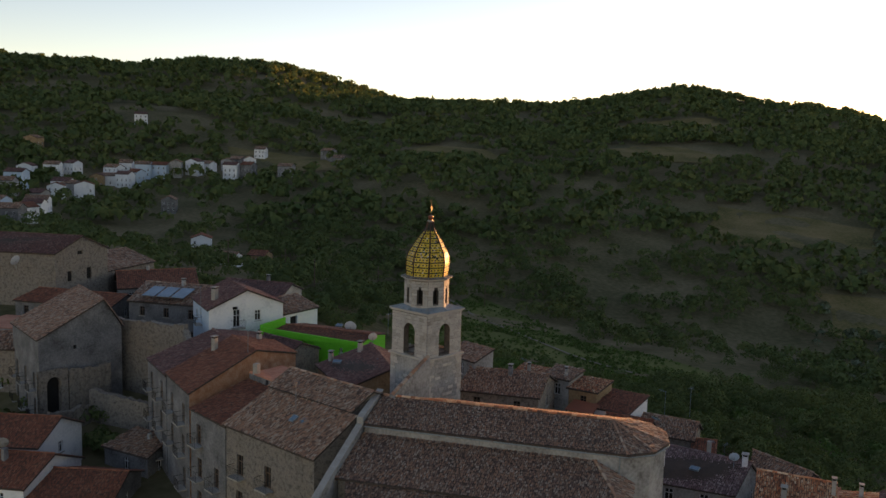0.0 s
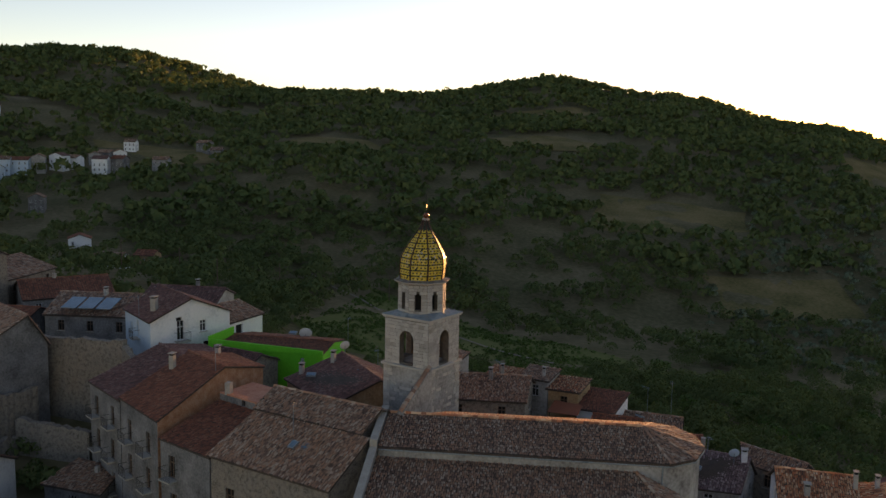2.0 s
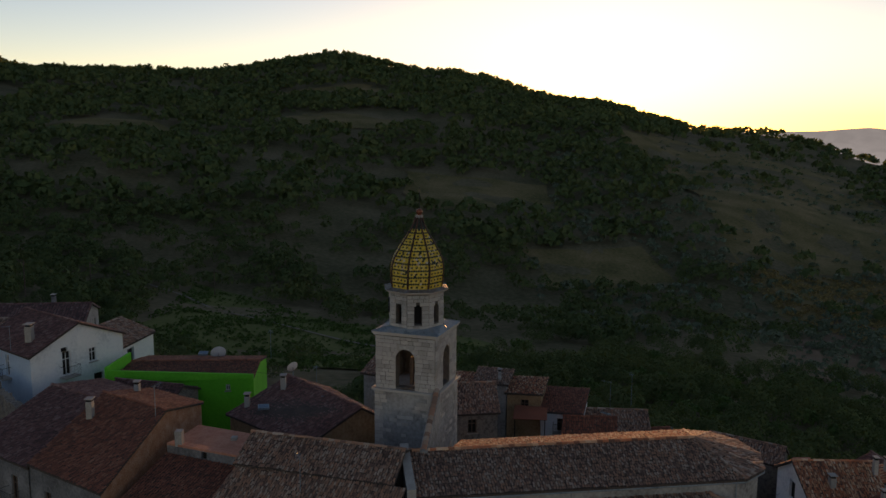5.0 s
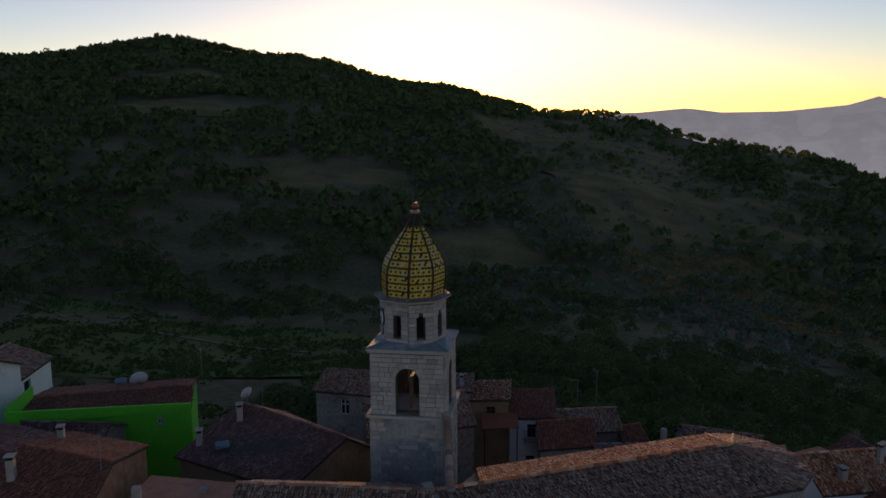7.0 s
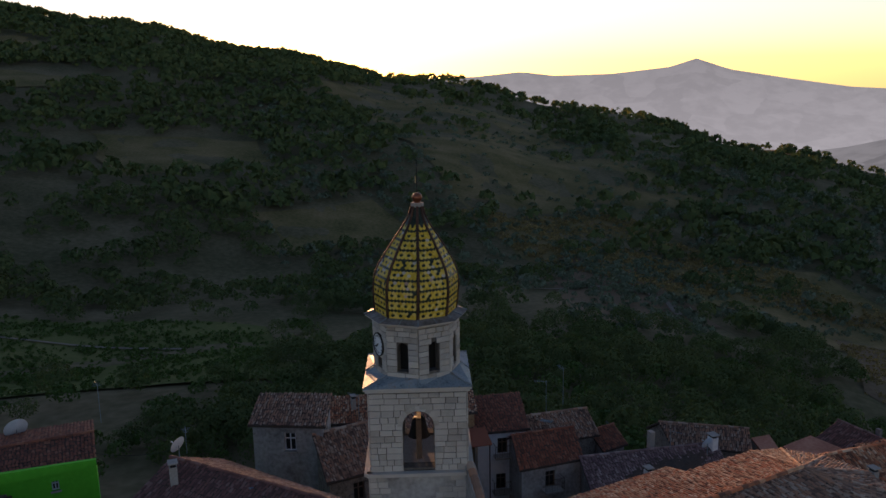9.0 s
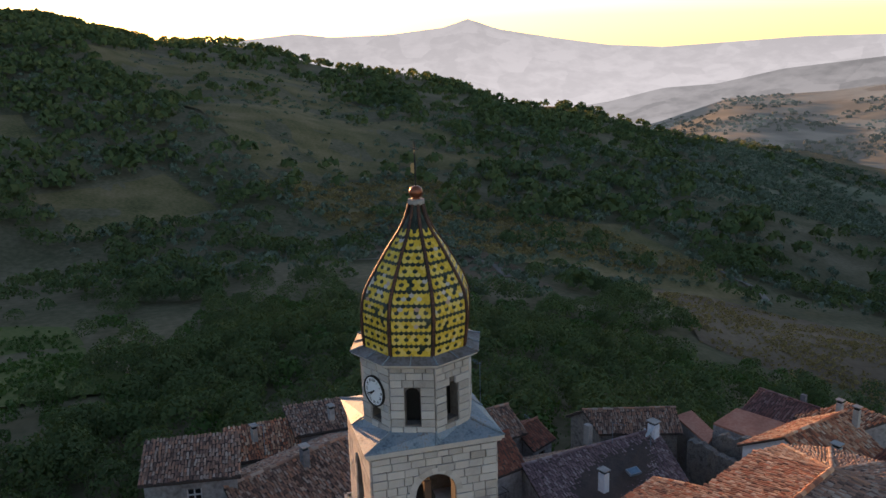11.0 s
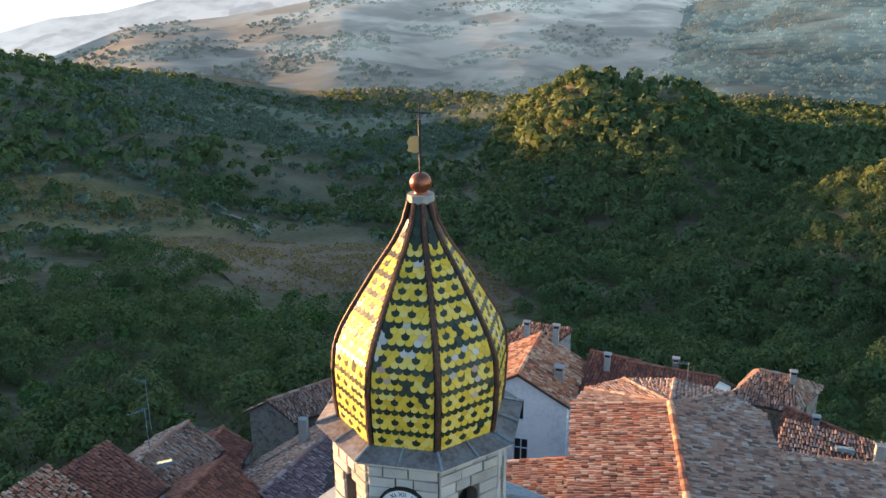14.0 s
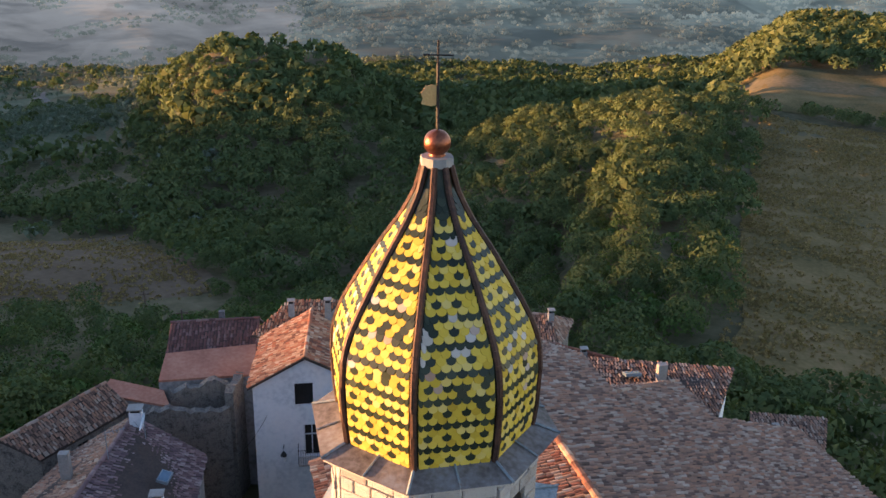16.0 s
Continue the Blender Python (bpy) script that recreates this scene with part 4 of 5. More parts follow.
for k in range(8):
    m = face_frame(k, 8, RD * math.cos(math.pi / 8), radians(3.0 + 22.5))
    half = RD * math.sin(math.pi / 8)
    g = Geo()
    arched_wall(g, m, half, 20.1, 22.76, 0.52, 20.55, 21.95 if k != 2 else 21.0, 0.4)
    w = part("drum_wall", g, JOINT, tower)
    top = 21.95 if k != 2 else 21.0
    set_stones(w, m, courses(half, 20.2, 22.72, rng, 0.56, 20.55, top + 0.02, (0.3, 0.62), (0.24, 0.32)), True, rng)
# dark core, painted as the unlit inside behind the drum's openings
part("drum_shade_core", Geo().prism(OCT(1.45, 20.3), OCT(1.45, 22.7)), INNER_SHADE, tower)
part("drum_cornice", Geo().prism(OCT(2.16, 22.70), OCT(2.38, 22.84)).prism(OCT(2.42, 22.84), OCT(2.44, 22.92)), STONE, tower)
part("dome_skirt", Geo().prism(OCT(2.48, 22.92), OCT(1.9, 23.08)), SKIRT, tower, "brown-stained grey metal skirt round the dome's foot")
for k in range(8):
    a, b = OCT(2.48, 22.94), OCT(1.92, 23.10)
    part("skirt_seam", Geo().tube(a[k], b[k], 0.03, 4), LEAD, tower)
    part("skirt_seam", Geo().tube(a[k].lerp(a[(k + 1) % 8], 0.5), b[k].lerp(b[(k + 1) % 8], 0.5), 0.022, 4), LEAD, tower)

# dome: octagonal onion, tile-clad, with ribs
DZ, DH = 23.06, 4.98
PROF = [(f, r * 0.942) for f, r in [(0, 2.03), (0.1, 2.09), (0.25, 2.12), (0.36, 2.06), (0.44, 1.90), (0.51, 1.69), (0.6, 1.40), (0.69, 1.10), (0.76, 0.84), (0.82, 0.62), (0.91, 0.38), (1.0, 0.25)]]


def dome_r(f):
    return float(np.interp(f, [p[0] for p in PROF], [p[1] for p in PROF]))


rings = [OCT(dome_r(f) - 0.03, DZ + DH * f) for f in np.linspace(0, 1, 25)]
g = Geo()
g.v = [tuple(p) for r in rings for p in r]
g.f = [(8 * j + i, 8 * j + (i + 1) % 8, 8 * j + 8 + (i + 1) % 8, 8 * j + 8 + i) for j in range(24) for i in range(8)]
dome = part("dome", g, BLACKG, tower, "onion dome of yellow and black-green glazed scale tiles")


def scale_mesh(mat):
    """A scale tile, round at its lower end, 1 wide and 1 long, a little thick."""
    out = [(-0.5, 0.5), (-0.5, -0.12), (-0.4, -0.36), (-0.2, -0.49), (0, -0.53), (0.2, -0.49), (0.4, -0.36), (0.5, -0.12), (0.5, 0.5)]
    g = Geo()
    g.v = [(x, y, 0.0 if y > 0 else 0.0) for x, y in out] + [(x * 0.96, y * 0.97, 1.0) for x, y in out]
    n = len(out)
    g.f = [tuple(range(n, 2 * n))] + [(i, i + 1, n + i + 1, n + i) for i in range(n - 1)]
    me = g.mesh("scale_tile")
    me.materials.append(mat)
    return me


SCALE_Y, SCALE_B, SCALE_W = scale_mesh(YELLOW_P), scale_mesh(BLACKG), scale_mesh(PALE)
# steps up the slope of equal arc length
fs = np.linspace(0, 1, 600)
arc = np.concatenate([[0], np.cumsum(np.hypot(np.diff([dome_r(f) * 0.924 for f in fs]), np.diff(fs) * DH))])
EXPO = 0.118
rows_n = int(arc[-1] / EXPO) - 1
single, joined = 0, {"y": Geo(), "b": Geo(), "w": Geo()}
meshes = {"y": SCALE_Y, "b": SCALE_B, "w": SCALE_W}
for face in range(8):
    for r in range(rows_n):
        f = float(np.interp((r + 0.5) * EXPO, arc, fs))
        f2 = float(np.interp((r + 0.9) * EXPO, arc, fs))
        a, b = OCT(dome_r(f), DZ + DH * f)[face], OCT(dome_r(f), DZ + DH * f)[(face + 1) % 8]
        a2, b2 = OCT(dome_r(f2), DZ + DH * f2)[face], OCT(dome_r(f2), DZ + DH * f2)[(face + 1) % 8]
        x = (b - a).normalized()
        up = ((a2 + b2) - (a + b)).normalized()
        out = x.cross(up)
        L = (b - a).length - 0.16
        n = max(1, round(L / 0.178))
        if L < 0.1:
            continue
        wd = L / n
        band = r % 4
        for i in range(n + r % 2):
            half = r % 2 and i in (0, n)
            u = (i + 0.5) * wd - L / 2 if not r % 2 else i * wd - L / 2 + (wd * 0.25 if i == 0 else -wd * 0.25 if i == n else 0)
            kind = "b" if band == 3 else ("b" if band == 1 and i % 2 == 1 and 0 < i < n else "y")
            if r > rows_n - 7:
                kind = "b"
            worn = 0.02 + (0.15 if 0.28 < f < 0.56 else 0)
            if rng.random() < worn:
                kind = "w" if rng.random() < 0.6 else "b"
            m = Matrix((x, up, out)).transposed().to_4x4()
            m.translation = (a + b) / 2 + x * u + out * (0.012 + rng.uniform(0, 0.006))
            m = m @ Matrix.Rotation(radians(-6 + rng.uniform(-3, 3)), 4, "X") @ Matrix.Rotation(radians(rng.uniform(-4, 4)), 4, "Z") @ Matrix.Diagonal((wd * (0.5 if half else 1.0), EXPO * 1.55, 0.014, 1))
            if face in (1, 2) and kind == "y" and single < 290 and 3 < r < 30:
                ob = new("scale_tile", meshes[kind])
                ob.parent = dome
                ob.matrix_basis = m
                single += 1
            else:
                G = joined[kind]
                k = len(G.v)
                G.v += [tuple(m @ v.co) for v in meshes[kind].vertices]
                G.f += [tuple(q + k for q in p.vertices) for p in meshes[kind].polygons]
for kind, mat in (("y", YELLOW), ("b", BLACKG), ("w", PALE)):
    ob = part("scale_tiles", joined[kind], mat, dome)
    ob["kind"] = "stuff"
for k in range(8):
    g = Geo()
    pts = [OCT(dome_r(f) + 0.02, DZ + DH * f)[k] for f in np.linspace(0, 1, 22)]
    for p, q in zip(pts[:-1], pts[1:]):
        g.tube(p, q, 0.062, 6)
    part("rib", g, RIB, dome, "brown metal rib over the dome's edge")


def lathe(g, c, rows, n=20):
    k0 = len(g.v)
    g.v += [(c[0] + r * math.cos(2 * math.pi * k / n), c[1] + r * math.sin(2 * math.pi * k / n), z) for r, z in rows for k in range(n)]
    g.f += [(k0 + j * n + k, k0 + j * n + (k + 1) % n, k0 + (j + 1) * n + (k + 1) % n, k0 + (j + 1) * n + k) for j in range(len(rows) - 1) for k in range(n)]
    return g


TX, TY = DX + 0.1, DY - 0.2
part("collar", lathe(Geo(), (TX, TY), [(0.0, 28.19), (0.30, 28.19), (0.31, 28.03), (0.25, 27.99)], 8), MORTAR, tower, "pale stone collar under the ball")
part("ball", lathe(Geo(), (TX, TY), [(0.12, 28.17), (0.16, 28.21)] + [(0.245 * math.cos(t), 28.43 + 0.235 * math.sin(t)) for t in (radians(a) for a in range(-60, 91, 15))]), COPPER, tower, "aged copper ball on the dome's tip", smooth=True)
part("cross_pole", Geo().tube((TX, TY, 28.63), (TX + 0.02, TY, 29.80), 0.03, 6), IRON, tower)
cr = Geo().tube((TX + 0.02, TY, 29.75), (TX + 0.02, TY, 30.20), 0.02, 6)
cr.tube((TX - 0.24, TY - 0.06, 29.95), (TX + 0.27, TY + 0.06, 29.95), 0.016, 6)
part("cross", cr, IRON, tower, "thin black iron cross")
vg = Geo()
fl = [(0.03, 29.10), (0.12, 29.07), (0.3, 29.11), (0.27, 29.21), (0.31, 29.30), (0.24, 29.41), (0.12, 29.45), (0.03, 29.43)]
d1 = Vector((0.95, 0.3, 0))
vg.prism([Vector((TX, TY, z)) + d1 * x + Vector((0.3, -0.95, 0)) * 0.008 for x, z in fl], [Vector((TX, TY, z)) + d1 * x - Vector((0.3, -0.95, 0)) * 0.008 for x, z in fl])
part("weather_vane", vg, RUSTY, tower, "small weathered gilt vane flag")

# clock on the drum
m = face_frame(2, 8, RD * math.cos(math.pi / 8) + 0.09, radians(3.0 + 22.5))
clock = new("clock")
clock.parent = tower
g = Geo()
ringp = lambda r, y, n=40: [m @ Vector((r * math.cos(2 * math.pi * k / n), y, 21.62 + r * math.sin(2 * math.pi * k / n))) for k in range(n)]
part("dial", Geo().prism(ringp(0.53, 0.05), ringp(0.53, -0.02)), DIAL, clock, "round white clock dial with black numerals")
rg = Geo()
o1, o2, i1, i2 = ringp(0.57, 0.05), ringp(0.57, -0.05), ringp(0.52, -0.05), ringp(0.52, 0.0)
for p, q in ((o1, o2), (o2, i1), (i1, i2)):
    rg.add(p + q, [(k, (k + 1) % 40, 40 + (k + 1) % 40, 40 + k) for k in range(40)])
part("clock_rim", rg, IRON, clock)
for h, txt in enumerate(("XII", "I", "II", "III", "IV", "V", "VI", "VII", "VIII", "IX", "X", "XI")):
    c = bpy.data.curves.new("numeral", "FONT")
    c.body, c.size, c.align_x, c.align_y, c.extrude = txt, 0.15, "CENTER", "CENTER", 0.004
    c.materials.append(IRON)
    ob = new("numeral", c)
    ob.parent = clock
    t = radians(-30 * h)
    ob.matrix_basis = m @ Matrix.Translation((-math.sin(-t) * -0.40, -0.026, 21.62 + math.cos(t) * 0.40)) @ Matrix.Rotation(math.pi / 2, 4, "X") @ Matrix.Rotation(t, 4, "Z")
for nm, ang, ln, wd in (("hour_hand", 230, 0.25, 0.06), ("minute_hand", 240 + 2, 0.38, 0.045)):
    t = radians(-ang)
    mm = m @ Matrix.Translation((0, -0.045, 21.62)) @ Matrix.Rotation(-t, 4, "Y")
    part(nm, Geo().box(mm @ Matrix.Translation((0, 0, -0.06)), wd, 0.015, ln + 0.06), IRON, clock)

# bell in its frame
bell = thing("bell", "dark bronze church bell hung in the belfry", "bell")
part("bell_body", lathe(Geo(), (CX, CY), [(0.55, 16.55), (0.5, 16.62), (0.42, 16.9), (0.36, 17.25), (0.30, 17.45), (0.12, 17.55), (0.0, 17.56)], 20), IRON, bell, smooth=True)
part("headstock", Geo().box(pose(CX, CY, 17.55), 2.0, 0.22, 0.3), FRAME, bell)
for s in (-1, 1):
    part("post", Geo().box(pose(CX + s * 1.0, CY, 15.7), 0.18, 0.25, 2.1), FRAME, bell)

# ---- church ----
church = thing("church", "long stone church with weathered clay-tile roofs and round apse", "church")
U, N = Vector((0.464, -0.886, 0)), Vector((0.886, 0.464, 0))
O = Vector((-7.2, -3.7, 0))          # ridge, at the gable
Zv = lambda z: Vector((0, 0, z))
P = lambda s, o, z: O + U * s + N * o + Zv(z)
RZ, EZ, LEN = 13.55, 12.4, 18.4
slope(church, P(-1.2, -4.55, EZ), P(20.0, -4.55, EZ), P(LEN, 0, RZ), P(-1.2, 0, RZ), "coppi")
slope(church, P(19.6, 4.4, EZ), P(3.0, 4.4, EZ), P(1.6, 0, RZ), P(LEN, 0, RZ), "red_coppi", P(11.5, 2.4, 12.85), COPPI_RED_P)
ridge_caps(church, P(-1, 0, RZ + 0.06), P(LEN, 0, RZ + 0.06), COPPI_RED, 0.16)
apse = [P(20.0, -4.55, EZ), P(21.9, -3.2, EZ), P(22.9, -0.7, EZ), P(22.6, 1.8, EZ), P(21.3, 3.7, EZ), P(19.6, 4.4, EZ)]
for p, q in zip(apse[:-1], apse[1:]):
    slope(church, p, q, P(LEN, 0, RZ), P(LEN, 0, RZ), "coppi")
    ridge_caps(church, q + Zv(0.05), P(LEN, 0, RZ + 0.05), COPPI, 0.11)
ridge_caps(church, apse[0] + Zv(0.05), P(LEN, 0, RZ + 0.05), COPPI, 0.11)
wall_ring = [P(-1.2, -4.3, 0), P(19.8, -4.3, 0), P(21.6, -3.0, 0), P(22.6, -0.7, 0), P(22.3, 1.7, 0), P(21.1, 3.5, 0), P(19.5, 4.15, 0), P(2.8, 4.15, 0), P(0.4, 2.0, 0), P(-1.2, 0, 0)]
part("nave_wall", Geo().prism([p + Zv(-3) for p in wall_ring], [p + Zv(EZ - 0.12) for p in wall_ring]), STAIN_PL, church)
ev = Geo()
ev_pts = [P(-1.2, -4.5, EZ - 0.2), P(19.9, -4.5, EZ - 0.2), *(p - Zv(0.2) for p in apse[1:])]
for p, q in zip(ev_pts[:-1], ev_pts[1:]):
    ev.tube(p, q, 0.07, 6)
part("gutter", ev, LEAD, church)
part("downpipe", Geo().tube(P(8.5, -4.4, EZ - 0.2), P(8.5, -4.4, 11.8), 0.05, 6), LEAD, church)
part("downpipe", Geo().tube(P(19.4, -4.4, EZ - 0.2), P(19.4, -4.4, 8), 0.05, 6), LEAD, church)
# lower roof on the sunny side, towards the apse
slope(church, P(17.4, 8.8, 10.1), P(5.5, 8.8, 10.1), P(5.5, 4.3, 11.5), P(16.4, 4.3, 11.5), "red_coppi")
ring = [P(5.6, 4.2, 0), P(17.0, 4.2, 0), P(17.0, 8.6, 0), P(5.6, 8.6, 0)]
part("sacristy_wall", Geo().prism([p + Zv(-4) for p in ring], [p + Zv(10.0) for p in ring]), STAIN_PL, church)
ridge_caps(church, P(17.4, 8.8, 10.15), P(16.4, 4.3, 11.55), COPPI_RED, 0.12)
# side aisle and the lower roof in front of it
AZ1, AZ2, AO1, AO2 = 11.6, 9.95, -4.35, -10.3
slope(church, P(-1.3, AO2, AZ2), P(20.5, AO2, AZ2), P(17.6, AO1, AZ1), P(-1.3, AO1, AZ1), "coppi")
slope(church, P(20.5, AO2, AZ2), P(20.6, AO1, AZ2 + 0.2), P(17.6, AO1, AZ1), P(17.6, AO1, AZ1), "coppi")
ridge_caps(church, P(17.6, AO1 - 0.1, AZ1 + 0.05), P(20.5, AO2, AZ2 + 0.06), COPPI, 0.13)
ring = [P(-1.1, AO2 + 0.25, 0), P(20.2, AO2 + 0.25, 0), P(20.2, AO1, 0), P(-1.1, AO1, 0)]
part("aisle_wall", Geo().prism([p + Zv(-4) for p in ring], [p + Zv(AZ2 - 0.1) for p in ring]), RUBBLE, church)
slope(church, P(1.5, -15.5, 8.3), P(17.5, -15.5, 8.3), P(17.5, AO2 + 0.2, 9.75), P(-0.5, AO2 + 0.2, 9.75), "coppi")
ring = [P(1.7, -15.2, 0), P(17.2, -15.2, 0), P(17.2, AO2 + 0.2, 0), P(-0.3, AO2 + 0.2, 0)]
part("annex_wall", Geo().prism([p + Zv(-5) for p in ring], [p + Zv(8.3) for p in ring]), RUBBLE, church)
# gable parapet with its coping, and the raking wall up to the tower
g = Geo()
cop = Geo()
rake = [P(-1.5, 0.3, RZ + 0.35), P(-1.5, -4.6, EZ + 0.45), P(-1.5, -4.61, EZ - 0.1), P(-1.5, -10.6, 10.5), P(-1.5, -15.3, 8.9)]
for p, q in zip(rake[:-1], rake[1:]):
    g.prism([p - U * 0.2 - Zv(12), q - U * 0.2 - Zv(12), q + U * 0.2 - Zv(12), p + U * 0.2 - Zv(12)], [p - U * 0.2, q - U * 0.2, q + U * 0.2, p + U * 0.2])
    cop.prism([p - U * 0.28, q - U * 0.28, q + U * 0.28, p + U * 0.28], [p - U * 0.28 + Zv(0.12), q - U * 0.28 + Zv(0.12), q + U * 0.28 + Zv(0.12), p + U * 0.28 + Zv(0.12)])
part("gable_wall", g, STAIN_PL, church)
part("coping", cop, MORTAR, church)
p, q = Vector((-7.6, -3.6, 13.7)), Vector((-2.1, -2.5, 16.0))
s = (q - p).cross(Vector((0, 0, 1))).normalized() * 0.25
part("raking_wall", Geo().prism([p - s - Zv(9), q - s - Zv(11), q + s - Zv(11), p + s - Zv(9)], [p - s, q - s, q + s, p + s]), STAIN_PL, church)
ridge_caps(church, p + Zv(0.03), q + Zv(0.03), COPPI, 0.2)

# ---- houses of the village ----
random.seed(11)
house("tall grey rendered house with balconies and dark brown roof", (-11.6, 31), (-13.55, 23.6), (-0.1, 24.0), (1.6, 30.2), -3, 11.0, 13.2, wall=GREY_PL, tile="dark", zk=12.2, cut=0.6, over=0.15,
           holes={"f": bays(7.6, -3, 10.8, 2, 4, "d", 0.85, 1.9, 1.4, 3.2)})
A2 = house("tall grey house with balconies, brick gable and red roof", (-13.6, 23.4), (-15.7, 15.5), (-1.7, 17.6), (-0.2, 23.8), -3, 11.3, 13.9, wall=GREY_PL, tile="red", zk=12.6, cut=0.6, over=0.15,
           holes={"f": bays(8.2, -3, 11, 2, 4, "d", 0.85, 1.9, 1.2, 3.2), "r": [(12.5, 11.9, 0.4, 0.5, "o")]}, walls={"r": BRICK_PL})
chimney(A2, -8.6, 22.4, 13.0, 1.3, 0.55)
chimney(A2, -2.6, 23.0, 12.9, 0.9)
B = house("narrow grey rendered house with a low plain red roof", (-15.9, 14.9), (-16.4, 8.3), (-9.6, 8.2), (-9.2, 15.3), -4, 10.0, 11.5, "shed", wall=GREY_PL, tile="red", over=0.12,
          holes={"f": bays(6.6, -4, 9.8, 2, 4, "d", 0.85, 1.9, 1.3, 3.2)})
B2 = house("low house with an orange terracotta roof sloping away", (-9.15, 15.3), (-9.5, 8.2), (-5.3, 8.2), (-4.9, 15.6), 0, 12.1, 11.6, "flat", wall=GREY_PL, holes={"f": [(3.2, 11.5, 0.45, 0.55, "o")]})
chimney(B2, -8.9, 14.4, 12.1, 1.1, 0.6, False)
chimney(B2, -6.6, 11.4, 11.7, 0.6, 0.5, False)
C = house("old rubble-stone house with a broad weathered tile roof", (-16.5, 8.0), (-16.1, -3.8), (-11.8, -3.8), (-12, 7.4), -5, 10.4, 12.9, "shed", wall=RUBBLE, tile="coppi",
          holes={"f": bays(11.8, -5, 10, 3, 4, "d", 0.9, 1.9, 1.2, 3.3)})
for k in range(2):
    sk = thing("skylight", "small blue-tinted roof window set in old tiles", "roof window")
    mm = pose(-14.0 + 0.25 * k, 1.6 - 1.0 * k, 11.75, 0, -30, 0)
    part("frame", Geo().box(mm, 0.75, 0.62, 0.14), LEAD, sk)
    part("pane", Geo().box(mm @ Matrix.Translation((0, 0, 0.142)), 0.6, 0.48, 0.01), PANEL, sk)
D = house("stone house with a steep old tile roof behind the first row", (-12, 7.6), (-11.6, -3.0), (-4.6, -2.2), (-5.4, 8.0), 0, 13.1, 14.2, wall=RUBBLE, tile="coppi", zk=12.4, cut=0.36)
E_ = house("tan rendered house with a broad brown tile roof", (0.3, 16.3), (-3.6, 7.2), (2.9, 3.0), (9.3, 12), 0, 11.2, 13.1, wall=TAN_PL, tile="dark", cut=0.6,
           holes={"f": [(6.0, 8.6, 1.0, 1.7, "o")], "r": [(3.4, 9.0, 0.8, 1.5, "o")]})
chimney(E_, 1.2, 15.2, 11.2, 1.3)
chimney(E_, 3.6, 13.2, 12.4, 1.2)
W1 = house("white rendered gabled house with a pale blue side wall", (-1.5, 35), (8.2, 33.3), (10.8, 42), (1.4, 43.4), 3, 14.6, 16.6, "cross", wall=WHITE_PL, tile="dark", walls={"l": BLUE_PL, "r": STAIN_PL},
           holes={"f": [(3.6, 12.0, 0.9, 2.2, "D"), (3.4, 14.2, 0.7, 0.7, "o"), (6.4, 12.6, 0.8, 1.3, "w"), (6.9, 9.4, 1.0, 2.0, "o")], "l": [(2.2, 12.2, 0.8, 1.2, "w"), (4.6, 12.0, 0.7, 2.0, "D")]})
chimney(W1, 0.6, 37.0, 15.2, 1.4, 0.7)
house("white rendered house with an old hipped tile roof", (9.2, 34.4), (15.6, 35.6), (16.4, 42), (10.4, 42), 3, 12.8, 14.2, "hip", wall=WHITE_PL, tile="coppi", holes={"f": [(1.8, 10.8, 1.3, 1.4, "o")]})
G_ = house("bright lime green house with a brown tile roof", (3.6, 31.2), (8.9, 19.4), (15.5, 22), (11.5, 33), 2, 11.4, 12.0, wall=GREEN_PL, tile="red", cut=0.5, over=0.05, holes={"f": [(4.0, 10.1, 0.5, 0.7, "w"), (10.6, 10.2, 0.4, 0.6, "w")]})
part("green_parapet", Geo().prism([Vector(p) for p in ((1.6, 33.2, 3), (4.0, 31.2, 3), (4.0, 30.9, 3), (1.3, 33.0, 3))], [Vector(p) for p in ((1.6, 33.2, 11.2), (4.0, 31.2, 11.7), (4.0, 30.9, 11.7), (1.3, 33.0, 11.2))]), GREEN_PL, G_)
part("green_parapet", Geo().prism([Vector(p) for p in ((3.35, 31.2, 11.3), (8.7, 19.3, 11.3), (8.95, 19.4, 11.3), (3.6, 31.3, 11.3))], [Vector(p) for p in ((3.35, 31.2, 12.35), (8.7, 19.3, 11.75), (8.95, 19.4, 11.75), (3.6, 31.3, 12.35))]), GREEN_PL, G_)
part("green_parapet", Geo().prism([Vector(p) for p in ((3.4, 31.2, 11.3), (7.6, 31.9, 11.3), (7.6, 32.15, 11.3), (3.4, 31.45, 11.3))], [Vector(p) for p in ((3.4, 31.2, 12.6), (7.6, 31.9, 12.9), (7.6, 32.15, 12.9), (3.4, 31.45, 12.6))]), GREEN_PL, G_)
house("small house with a brown tile roof in a narrow yard", (1.7, 29.2), (0.5, 22.8), (6.3, 23.6), (3.8, 29.8), 1, 10.9, 11.9, wall=RUBBLE, tile="dark")
house("big blank grey rendered house with a sloping tile roof", (-19, 41.8), (-8.6, 43), (-6.4, 54), (-17.5, 53), -2, 12.3, 15.8, "cross", wall=GREY_PL, tile="coppi", cut=0.78, holes={"f": [(4.4, 10.4, 0.4, 0.5, "o")], "l": bays(11, -1, 13, 3, 3, "d", 0.9, 2.0)})
